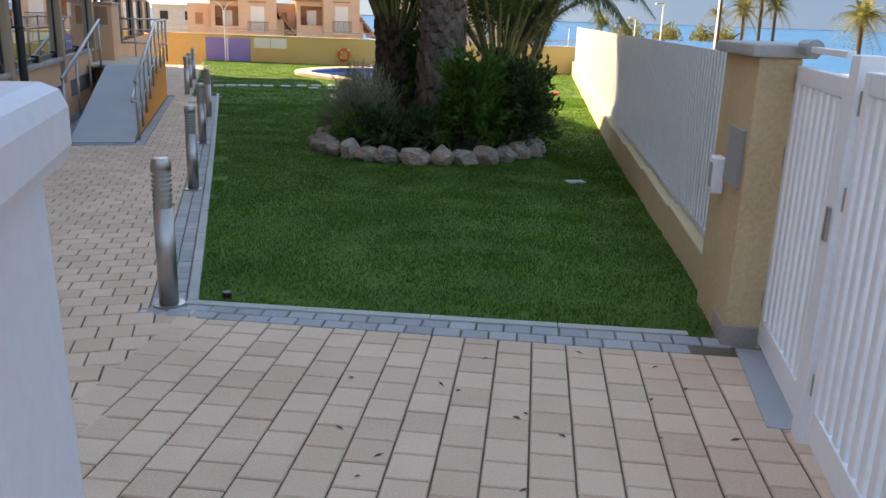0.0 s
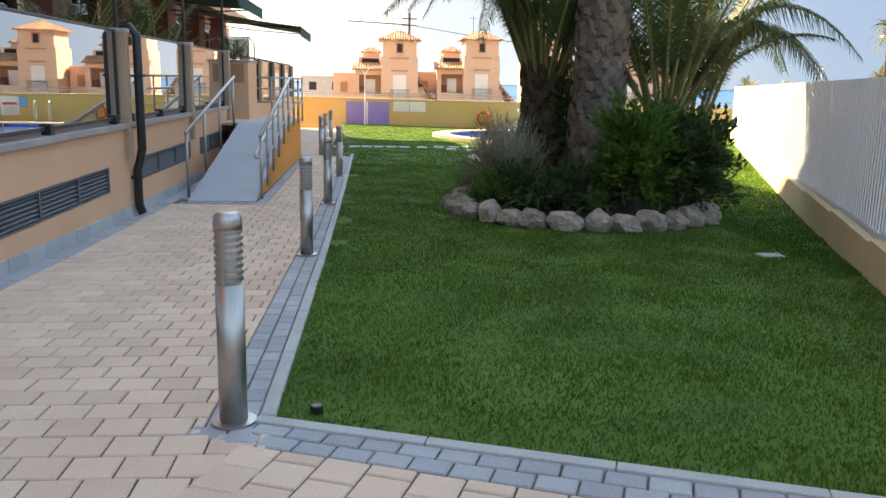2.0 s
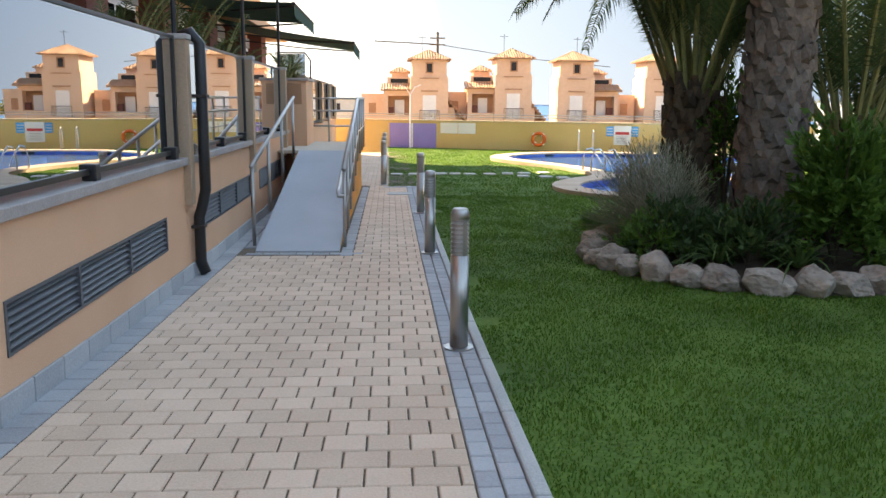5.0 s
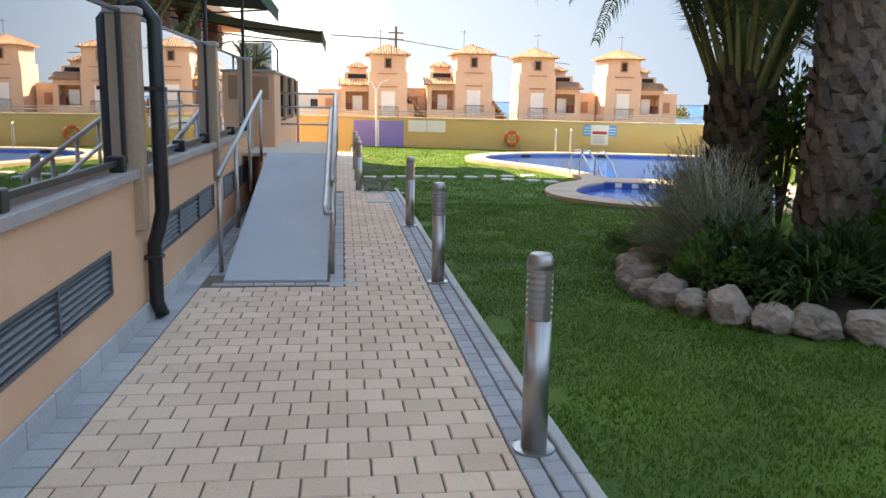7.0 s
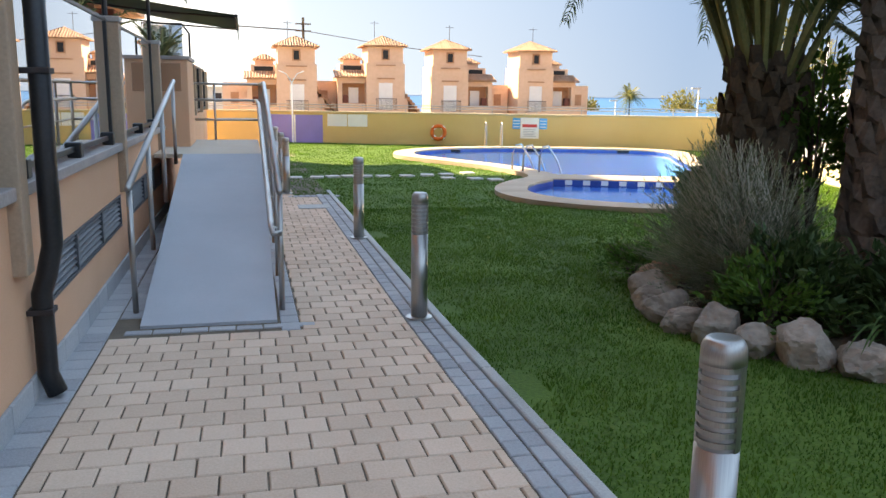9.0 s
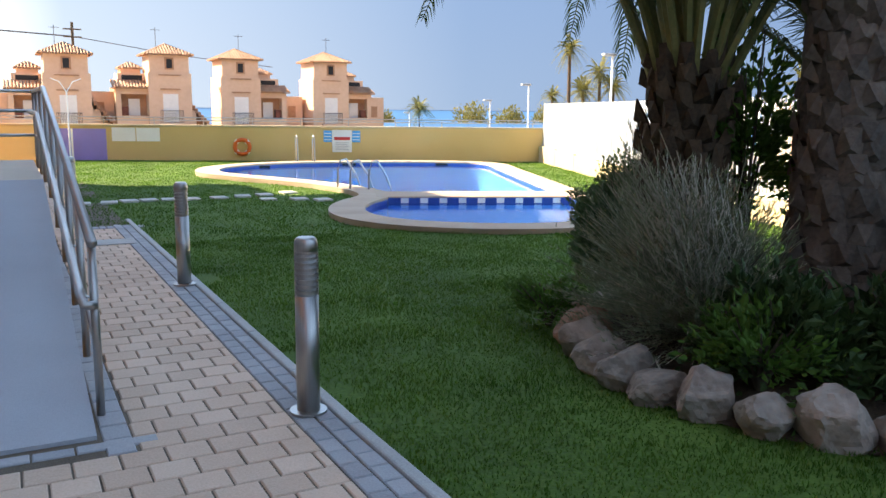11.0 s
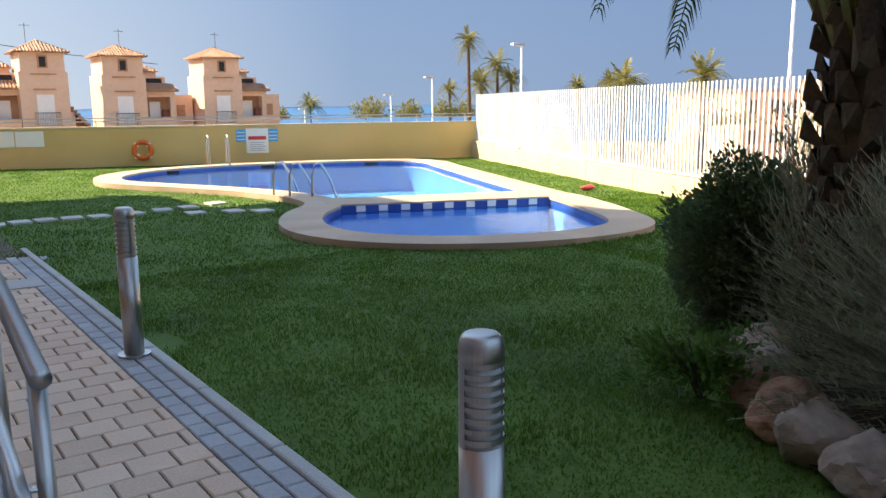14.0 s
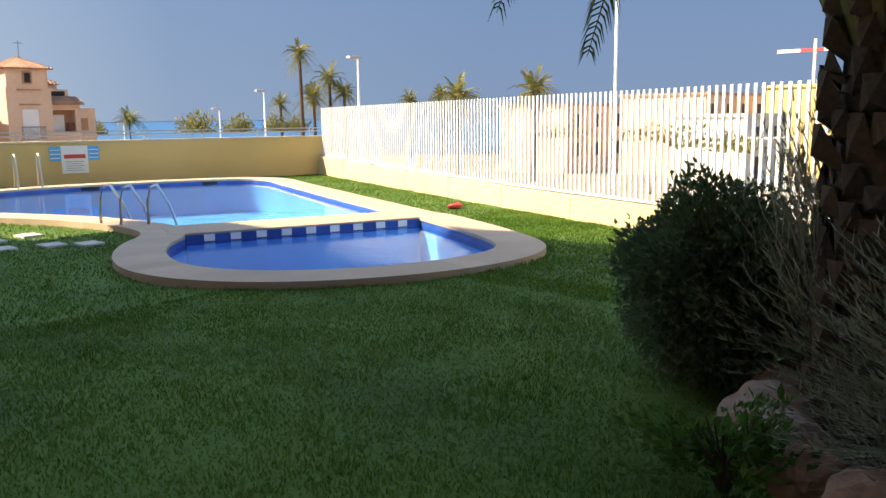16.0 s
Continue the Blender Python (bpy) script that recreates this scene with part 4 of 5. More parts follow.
a = 0.0
while a < 359:
    t = radians(a)
    x, y = BC[0] + 1.70 * math.cos(t), BC[1] + 1.74 * math.sin(t)
    w = rng.uniform(0.14, 0.225)
    red = 110 < a < 215
    w *= 0.82 if red else 1.0
    rock(x, y, w, rng.uniform(0.15, 0.2), rng.uniform(0.11, 0.16), a + 90, M_REDROCK if red and rng.random() < 0.45 else M_ROCK, "rough reddish boulder edging the planted bed" if red else "rough pale limestone boulder edging the planted bed")
    a += (2 * w + 0.03) / 1.72 * 57.3


def frond(base, tip, sag, width, parent, name="frond", mat=None, leaflets=92, twist=0.0, droop=0.45):
    """A feather palm leaf from base to tip: a tapered rachis with two rows of narrow leaflets."""
    base, tip = Vector(base), Vector(tip)
    L = (tip - base).length
    up = Vector((0, 0, 1))
    c = (base + tip) / 2 + up * sag
    P = lambda t: base * (1 - t) ** 2 + c * 2 * t * (1 - t) + tip * t * t
    D = lambda t: ((c - base) * (1 - t) + (tip - c) * t).normalized()
    me = bpy.data.meshes.new(name)
    bm = tube([P(i / 10) for i in range(11)], [0.03 * (1 - i / 10) + 0.004 for i in range(11)], 5)
    for f in bm.faces:
        f.material_index = 1
    for k in range(leaflets):
        t = 0.16 + 0.84 * (k + rng.uniform(-0.3, 0.3)) / leaflets
        t = min(max(t, 0.1), 1)
        p, d = P(t), D(t)
        side = d.cross(up)
        side = side.normalized() if side.length > 0.05 else Vector((1, 0, 0))
        nrm = side.cross(d)
        ll = width * math.sin(math.pi * (0.18 + 0.78 * t) ** 0.8) * rng.uniform(0.85, 1.1) + 0.05
        for s in (-1, 1):
            dirv = (side * s * 0.8 + d * rng.uniform(0.5, 0.8) + nrm * (0.12 + twist)).normalized()
            wv = (d - dirv * d.dot(dirv)).normalized() * 0.0095
            q1 = p + dirv * ll * 0.5
            q2 = p + dirv * ll - up * ll * droop * rng.uniform(0.6, 1.2)
            v = [bm.verts.new(x) for x in (p - wv * 0.6, p + wv * 0.6, q1 + wv, q1 - wv, q2)]
            bm.faces.new(v[:4])
            bm.faces.new((v[3], v[2], v[4]))
    bm.to_mesh(me)
    bm.free()
    me.materials.append(mat or M_FROND)
    me.materials.append(M_RACHIS)
    o = new(name, me)
    o.parent = parent
    return o


def trunk(parent, x, y, z0, z1, r0, r1, mat, lean=(0, 0), stub=1.0):
    core = tube([(x + lean[0] * t, y + lean[1] * t, z0 + (z1 - z0) * t) for t in np.linspace(0, 1, 8)], [r0 + (r1 - r0) * t for t in np.linspace(0, 1, 8)], 18)
    part("trunk", core, mat, parent, "", True)
    bm = bmesh.new()
    rows = int((z1 - z0) / 0.115)
    per = 11
    for j in range(rows):
        t = j / rows
        r = r0 + (r1 - r0) * t
        for i in range(per):
            a = (i + 0.5 * (j % 2) + rng.uniform(-0.3, 0.3)) * math.tau / per
            z = z0 + (z1 - z0) * t + rng.uniform(-0.045, 0.045)
            cx, cy = x + lean[0] * t, y + lean[1] * t
            o, tn = Vector((math.cos(a), math.sin(a), 0)), Vector((-math.sin(a), math.cos(a), 0))
            b = Vector((cx, cy, z)) + o * r * 0.93
            w, h, out = r * 0.30, 0.20 * rng.uniform(0.65, 1.35), 0.05 * stub * rng.uniform(0.4, 1.5)
            v = [bm.verts.new(p) for p in (b - tn * w, b + tn * w, b + tn * w * 0.55 + Vector((0, 0, h)) + o * out, b - tn * w * 0.55 + Vector((0, 0, h)) + o * out, b - tn * w * 0.6 + Vector((0, 0, h * 0.9)), b + tn * w * 0.6 + Vector((0, 0, h * 0.9)), b + Vector((0, 0, h * 0.35)) + o * (out + 0.022))]
            for q in ((0, 1, 6), (1, 2, 6), (2, 3, 6), (3, 0, 6), (3, 2, 5, 4)):
                bm.faces.new([v[k2] for k2 in q])
    tagged(part("bark_scale_cover", bm, mat, parent, "old cut leaf bases"), kind="stuff")


def palm(label, x, y, z0, zc, r0, r1, fronds, reach, mat, lean=(0, 0), tips=(), rise=(0.5, 2.2), width=0.5, stub=1.0, arc=(0, 360)):
    p = thing("palm_tree", label, "palm", "palms in the bed")
    trunk(p, x, y, z0, zc, r0, r1, mat, lean, stub)
    cx, cy = x + lean[0], y + lean[1]
    for i in range(fronds):
        a = radians(arc[0] + (arc[1] - arc[0]) * (i + rng.uniform(-0.3, 0.3)) / fronds)
        rr = reach * rng.uniform(0.7, 1.1)
        hz = rng.uniform(*rise)
        b = (cx + 0.2 * math.cos(a), cy + 0.2 * math.sin(a), zc - rng.uniform(0.0, 0.35))
        frond(b, (cx + rr * math.cos(a), cy + rr * math.sin(a), zc + hz), rng.uniform(0.5, 1.1), width, p)
    for tx, ty, tz, sg in tips:
        frond((cx, cy, zc), (tx, ty, tz), sg, width, p, droop=0.9)
    return p


palm("tall date palm with diamond patterned bark", 3.28, 13.42, -0.2, 5.6, 0.36, 0.30, 22, 3.4, M_BARK, (0.12, 0.1), (), (-0.6, 1.8), 0.55)
palm("young date palm with a dark fibrous trunk", 2.72, 14.4, -0.2, 1.75, 0.30, 0.27, 26, 2.0, M_FIBRE, (0.0, 0.0), ((4.3, 17.1, 1.75, 2.6), (4.15, 17.9, 2.15, 2.6), (2.2, 17.9, 2.3, 2.6), (0.9, 14.6, 2.45, 2.3), (0.6, 13.2, 2.75, 2.2), (1.1, 12.4, 3.0, 2.0), (0.3, 12.9, 2.35, 1.9), (0.55, 12.2, 2.6, 1.9), (1.0, 11.9, 2.85, 1.8), (0.7, 15.2, 2.6, 2.0), (1.4, 16.4, 2.9, 2.0)), (1.3, 3.4), 0.45, 1.8)
palm("young date palm with arching green leaves", 4.3, 13.75, -0.2, 1.25, 0.24, 0.2, 19, 2.2, M_FIBRE, (0.1, 0), ((6.6, 13.2, 1.55, 1.9), (7.0, 14.2, 1.6, 2.0), (6.4, 12.2, 1.9, 2.0), (6.9, 15.2, 1.8, 2.0)), (0.9, 3.2), 0.45, 1.6)
palm("slender young palm with upright leaves", 4.95, 14.3, -0.22, 1.0, 0.2, 0.17, 11, 1.3, M_FIBRE, (0.05, 0), (), (1.4, 3.4), 0.4, 1.6)

def leaf_shrub(name, label, x, y, z0, rx, ry, h, leaves, size, mat, shell=0.5, lumps=0.75, category="shrub", twigs=14):
    s = thing(name, label, category, "shrubs in the bed")
    bm = bmesh.new()
    off = rng.uniform(0, 50)
    sprays = []
    for k2 in range(max(30, leaves // 45)):
        a, e = rng.uniform(0, math.tau), math.asin(rng.uniform(-0.25, 1))
        sprays.append((Vector((math.cos(a) * math.cos(e), math.sin(a) * math.cos(e), math.sin(e))), rng.uniform(0.72, 1.22)))
    for k2 in range(leaves):
        if lumps > 0.7:
            # leaves sit along arching sprays, with gaps between them
            d, far = sprays[k2 % len(sprays)]
            r = far * rng.uniform(0.3, 1.0)
            p = Vector((x + d.x * rx * r, y + d.y * ry * r, z0 + h * 0.35 + d.z * h * 0.65 * r - 0.10 * h * r * r * (1 - d.z)))
            p += Vector((rng.gauss(0, 1), rng.gauss(0, 1), rng.gauss(0, 1))) * 0.035
        else:
            d = Vector((rng.gauss(0, 1), rng.gauss(0, 1), rng.gauss(0, 1))).normalized()
            r = (shell + (1 - shell) * rng.random()) * (1 + lumps * noise.noise(d * 2.2 + Vector((off, 0, 0))) + 0.12 * noise.noise(d * 6))
            p = Vector((x + d.x * rx * r, y + d.y * ry * r, z0 + h / 2 + d.z * h / 2 * r))
        if p.z < gz(y):
            continue
        g = (d + Vector((rng.uniform(-1, 1), rng.uniform(-1, 1), rng.uniform(-0.4, 1)))).normalized()
        w = g.cross(Vector((rng.uniform(-1, 1), rng.uniform(-1, 1), rng.uniform(-1, 1)))).normalized()
        l = size * rng.uniform(0.6, 1.3)
        n = g.cross(w) * l * 0.12
        v = [bm.verts.new(q) for q in (p, p + g * l * 0.45 + w * l * 0.24 + n, p + g * l, p + g * l * 0.45 - w * l * 0.24 + n)]
        bm.faces.new((v[0], v[1], v[2]))
        bm.faces.new((v[0], v[2], v[3]))
    tagged(part("foliage", bm, mat, s), kind="stuff")
    bm = bmesh.new()
    for k2 in range(twigs):
        a, rr = rng.uniform(0, math.tau), rng.uniform(0.2, 0.8)
        tube([(x, y, z0 - 0.05), (x + rx * rr * 0.4 * math.cos(a), y + ry * rr * 0.4 * math.sin(a), z0 + h * 0.4), (x + rx * rr * math.cos(a), y + ry * rr * math.sin(a), z0 + h * rng.uniform(0.6, 0.95))], [0.014, 0.009, 0.004], 5, bm)
    tagged(part("branch_mass", bm, M_TWIG, s), kind="stuff")
    return s


def wispy_shrub(name, label, x, y, z0, rx, ry, h, sprigs, mat=None, sweep=(0.0, 0.0)):
    s = thing(name, label, "shrub", "shrubs in the bed")
    bm = bmesh.new()
    for k2 in range(sprigs):
        a, e = rng.uniform(0, math.tau), rng.uniform(0.05, 1.35)
        k = 1.12 if k2 % 9 == 0 else 1.0
        d = Vector((math.cos(a) * math.cos(e) * rx, math.sin(a) * math.cos(e) * ry, math.sin(e) * h)) * k
        l = rng.uniform(0.6, 1.08)
        b = Vector((x, y, z0)) + Vector((d.x, d.y, d.z)) * 0.15
        pts = [b]
        for j in range(1, 6):
            t = j / 5
            pts.append(b + d * l * t + Vector((noise.noise((k2 * 3.1, j * 0.7, 0)), noise.noise((k2 * 3.1, j * 0.7, 9)), 0)) * 0.11 + Vector((sweep[0] * t * t, sweep[1] * t * t, 0.12 * h * t * t - 0.20 * t * t * math.cos(e))))
        w = Vector((-d.y, d.x, 0.2)).normalized() * 0.004
        for p, q in zip(pts, pts[1:]):
            v = [bm.verts.new(c) for c in (p - w, p + w, q + w * 0.8, q - w * 0.8)]
            bm.faces.new(v).material_index = 1
        for j in range(22):
            t = rng.uniform(0.25, 1)
            i0 = min(4, int(t * 5))
            p = pts[i0].lerp(pts[i0 + 1], t * 5 - i0)
            g = (d.normalized() + Vector((rng.uniform(-1, 1), rng.uniform(-1, 1), rng.uniform(-0.3, 0.9))) * 0.7).normalized()
            ww = g.cross(Vector((rng.random(), rng.random(), rng.random()))).normalized() * 0.0045
            ll = rng.uniform(0.03, 0.07)
            v = [bm.verts.new(c) for c in (p - ww, p + ww, p + g * ll)]
            bm.faces.new(v)
    for k2 in range(7):
        a = k2 * 0.9 + rng.uniform(-0.2, 0.2)
        part("stem", tube([(x, y, z0 - 0.05), (x + 0.25 * rx * math.cos(a), y + 0.25 * ry * math.sin(a), z0 + 0.3 * h), (x + 0.5 * rx * math.cos(a), y + 0.5 * ry * math.sin(a), z0 + 0.62 * h)], [0.016, 0.011, 0.005], 6), M_TWIG, s)
    tagged(part("sprig_mass", bm, (mat or M_WISPY, M_PALETW), s), kind="stuff")
    return s


wispy_shrub("wispy_shrub", "grey-green wispy shrub spilling over the rocks", 2.15, 13.65, -0.1, 0.72, 0.85, 0.98, 1500, None, (-0.12, 0.10))
wispy_shrub("wispy_shrub", "grey-green wispy shrub with long thin sprigs", 2.8, 14.7, 0.0, 0.45, 0.5, 1.12, 300, None, (-0.05, 0.03))
leaf_shrub("hedge_shrub", "dense dark green rounded shrub beside the palms", 3.12, 15.43, -0.28, 0.54, 0.58, 1.2, 32000, 0.045, M_HEDGE, 0.45, 0.34)
leaf_shrub("leafy_shrub", "dark green leafy shrub under the palms", 2.05, 12.85, -0.15, 0.5, 0.55, 0.6, 3000, 0.085, M_DKLEAF)
leaf_shrub("leafy_shrub", "bright green leafy shrub behind the rocks", 3.5, 12.3, -0.1, 0.6, 0.55, 1.5, 5000, 0.11, M_LEAFY, 0.35)
leaf_shrub("leafy_shrub", "dark green leafy shrub behind the rocks", 2.65, 12.35, -0.12, 0.55, 0.45, 0.62, 2600, 0.10, M_DKLEAF, 0.35)
leaf_shrub("leafy_shrub", "green leafy shrub under the arching palm", 4.25, 12.5, -0.1, 0.75, 0.7, 1.35, 6500, 0.10, M_DKLEAF, 0.35)
leaf_shrub("leafy_shrub", "bright green leafy shrub catching the sun", 4.65, 13.5, -0.1, 0.55, 0.8, 1.2, 4000, 0.10, M_LEAFY, 0.35)
leaf_shrub("leafy_shrub", "tall green leafy climber between the palms", 3.1, 14.15, 0.2, 0.4, 0.4, 2.05, 2000, 0.09, M_LEAFY, 0.3)
leaf_shrub("leafy_shrub", "low bright green plant between the rocks", 1.75, 12.75, -0.1, 0.35, 0.4, 0.45, 1200, 0.07, M_LEAFY, 0.3)
leaf_shrub("leafy_shrub", "low green plant at the bed edge", 1.75, 14.75, -0.22, 0.35, 0.35, 0.35, 900, 0.06, M_LEAFY, 0.3)


def strap_plant(label, x, y, z0, leaves, length):
    """A clump of long narrow leaves that rise and arch over."""
    s = thing("strap_leaf_plant", label, "plant", "strap-leaved plants in the bed")
    for k2 in range(leaves):
        a, e = rng.uniform(0, math.tau), rng.uniform(0.5, 1.35)
        L = length * rng.uniform(0.6, 1.1)
        o, tn = Vector((math.cos(a), math.sin(a), 0)), Vector((-math.sin(a), math.cos(a), 0))
        bm = bmesh.new()
        rows = []
        for j in range(7):
            t = j / 6
            c = Vector((x, y, z0)) + o * (0.03 + L * t * math.cos(e) + 0.25 * L * t * t) + Vector((0, 0, L * (t * math.sin(e) - 0.55 * t * t * t)))
            w = 0.016 * (1 - t) ** 0.6 + 0.001
            rows.append([bm.verts.new(q) for q in (c - tn * w, c - Vector((0, 0, 0.006 * (1 - t))), c + tn * w)])
        for p, q in zip(rows, rows[1:]):
            for i in range(2):
                bm.faces.new((p[i], p[i + 1], q[i + 1], q[i]))
        part("leaf", bm, M_STRAP, s, "", True)
    return s


strap_plant("green strap-leaved clump behind the rocks", 2.25, 12.15, -0.05, 30, 0.65)
strap_plant("green strap-leaved clump under the palm", 2.95, 11.95, -0.05, 34, 0.6)
strap_plant("dark strap-leaved clump beside the palm trunk", 2.55, 12.75, 0.0, 36, 0.95)
strap_plant("green strap-leaved clump under the arching palm", 3.75, 11.95, -0.05, 26, 0.5)

# terrace plants
for x, y, s in ((-4.2, 14.6, 1.0), (-4.0, 16.4, 1.2), (-3.9, 18.4, 1.3)):
    pot = thing("potted_plant", "green leafy pot plant on the terrace", "plant", "terrace plants")
    part("pot", lathe([(0.16, 0.86), (0.22, 1.2), (0.24, 1.22)], 16, None, (x, y, 0)), M_ORANGE, pot)
    for i in range(16):
        a = rng.uniform(0, math.tau)
        frond((x, y, 1.2), (x + 0.8 * s * math.cos(a), y + 0.8 * s * math.sin(a), 1.9 + rng.uniform(0, 0.9) * s), 0.5, 0.3, pot, leaflets=22)
pot = thing("potted_plant", "spiky agave on the far block", "plant", "terrace plants")
for i in range(14):
    a = rng.uniform(0, math.tau)
    frond((-2.9, 20.8, 1.9), (-2.9 + 0.35 * math.cos(a), 20.8 + 0.35 * math.sin(a), 2.1 + rng.uniform(0, 0.3)), 0.12, 0.1, pot, leaflets=10)

# ---- houses beyond the wall ----
def roof_tiles(bm, cx, cy, z, wx, wy, h):
    """Hipped roof with rows of half-round tiles running down each side."""
    apex = Vector((cx, cy, z + h))
    for side in range(4):
        d = Vector(((0, -1), (1, 0), (0, 1), (-1, 0))[side]).to_3d()
        t = Vector((-d.y, d.x, 0))
        half_o, half_t = (wy, wx) if side % 2 == 0 else (wx, wy)
        n = max(6, int(half_t * 2 / 0.24))
        for i in range(n):
            s = -half_t + (i + 0.5) * 2 * half_t / n
            e = Vector((cx, cy, z)) + d * half_o + t * s
            f = abs(s) / half_t
            tp = Vector((cx, cy, z + h * (1 - f))) + d * half_o * f + t * s
            w = half_t / n * 0.9
            rows2 = []
            for p in (e, tp):
                rows2.append([bm.verts.new(p + t * w * q + Vector((0, 0, zz))) for q, zz in ((-1, 0), (-0.6, 0.09), (0, 0.13), (0.6, 0.09), (1, 0))])
            for k2 in range(4):
                bm.faces.new((rows2[0][k2], rows2[0][k2 + 1], rows2[1][k2 + 1], rows2[1][k2]))
            bm.faces.new(rows2[0][::-1])
    b = [bm.verts.new((cx + sx * wx, cy + sy * wy, z - 0.02)) for sx, sy in ((-1, -1), (1, -1), (1, 1), (-1, 1))]
    bm.faces.new(b[::-1])
    a = bm.verts.new(apex)
    for i in range(4):
        bm.faces.new((b[i], b[(i + 1) % 4], a))
    return bm


def villa(x, y, flip, dz, label):
    h = thing("villa", label, "house", "villas beyond the wall")
    f = -1 if flip else 1
    X = lambda a, b: (x + 1.04 * min(f * a, f * b), x + 1.04 * max(f * a, f * b))

    def block(name, a, b, y0, y1, z0, z1, mat, parent=h, bevel=0.0, lab=""):
        x0, x1 = X(a, b)
        return part(name, bx(x0, x1, y + y0, y + y1, z0 + dz, z1 + dz, bevel), mat, parent, lab)

    block("tower_wall", -1.75, 1.75, 0, 4.2, -6, 3.95, M_HOUSE)
    block("tower_wall", -1.6, 1.6, 0.12, 4.0, 3.95, 5.55, M_HOUSE)
    part("roof", roof_tiles(bmesh.new(), x, y + 2.06, 5.5 + dz, 2.1, 2.25, 1.0), M_TILE, h, "clay tiled hip roof")
    w = block("window", -0.24, 0.24, 0.06, 0.13, 4.35, 5.15, M_DARK, lab="small dark attic window")
    for a, b, z0, z1 in ((-0.36, -0.24, 4.25, 5.27), (0.24, 0.36, 4.25, 5.27), (-0.24, 0.24, 5.15, 5.27), (-0.24, 0.24, 4.25, 4.35)):
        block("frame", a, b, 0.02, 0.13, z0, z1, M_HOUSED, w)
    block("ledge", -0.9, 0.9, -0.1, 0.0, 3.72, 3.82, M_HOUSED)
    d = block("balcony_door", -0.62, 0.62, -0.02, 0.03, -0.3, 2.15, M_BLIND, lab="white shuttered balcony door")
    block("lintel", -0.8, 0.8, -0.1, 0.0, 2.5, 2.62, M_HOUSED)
    bal = block("balcony", -0.95, 0.95, -0.5, 0.0, -0.5, -0.34, M_HOUSE)
    x0, x1 = X(-0.92, 0.92)
    bm = tube([(x0, y - 0.47, 0.7 + dz), (x1, y - 0.47, 0.7 + dz)], 0.03, 6)
    for i in range(17):
        xx = x0 + (x1 - x0) * i / 16
        tube([(xx, y - 0.47, -0.34 + dz), (xx, y - 0.47, 0.7 + dz)], 0.016, 4, bm)
    part("railing", bm, M_IRON, bal, "dark iron railing")
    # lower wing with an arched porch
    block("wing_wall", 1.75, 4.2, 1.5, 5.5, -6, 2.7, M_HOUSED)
    block("wing_wall", 3.85, 4.25, 0.6, 1.5, -6, 2.6, M_HOUSE)
    block("wing_wall", 1.75, 3.85, 0.6, 0.85, -6, 0.25, M_HOUSE)
    block("arch", 1.75, 3.85, 0.6, 0.85, 2.1, 2.6, M_HOUSE)
    block("porch_door", 2.3, 3.2, 1.42, 1.49, -0.5, 1.7, M_BLIND)
    block("porch_shade", 3.3, 3.8, 0.88, 1.3, 0.3, 1.0, M_BRICK)
    bm = bmesh.new()
    x0, x1 = X(1.65, 4.55)
    n = 12
    for i in range(n):
        xa, xb = x0 + (x1 - x0) * i / n, x0 + (x1 - x0) * (i + 0.92) / n
        rows2 = [[bm.verts.new((xa + (xb - xa) * q, yy, zz + hh + dz)) for q, hh in ((0, 0), (0.25, 0.09), (0.5, 0.12), (0.75, 0.09), (1, 0))] for yy, zz in ((y + 0.2, 2.65), (y + 1.9, 3.25))]
        for k2 in range(4):
            bm.faces.new((rows2[0][k2], rows2[0][k2 + 1], rows2[1][k2 + 1], rows2[1][k2]))
        bm.faces.new(rows2[0][::-1])
    bx(x0, x1, y + 0.25, y + 1.9, 2.55 + dz, 2.64 + dz, 0, bm)
    tagged(part("porch_roof", bm, M_TILE, h, "clay tiled porch roof"), kind="stuff")
    block("upper_wall", 1.75, 3.9, 1.9, 5.0, 2.7, 3.9, M_HOUSE)
    block("upper_opening", 1.95, 3.6, 1.86, 1.9, 3.35, 3.75, M_DARK)
    block("stair_wall", 1.9, 3.5, 3.2, 5.2, 3.9, 4.35, M_HOUSE)
    x0, x1 = X(1.7, 3.7)
    part("stair_roof", roof_tiles(bmesh.new(), (x0 + x1) / 2, y + 4.2, 4.35 + dz, (x1 - x0) / 2, 1.2, 0.6), M_TILE, h, "small clay tiled stair roof")
    block("rear_wing", 4.2, 6.4, 2.6, 6.5, -6, 2.3, M_HOUSE)
    block("rear_window", 5.0, 5.7, 2.55, 2.6, 0.3, 1.4, M_HOUSED)
    part("antenna", tube([(x + f * 0.6, y + 3, 5.9 + dz), (x + f * 0.6, y + 3, 8.0 + dz)], 0.025, 5), M_IRON, h)
    part("antenna", tube([(x + f * 0.2, y + 3, 7.8 + dz), (x + f * 1.0, y + 3, 7.8 + dz)], 0.02, 5), M_IRON, h)
    return h


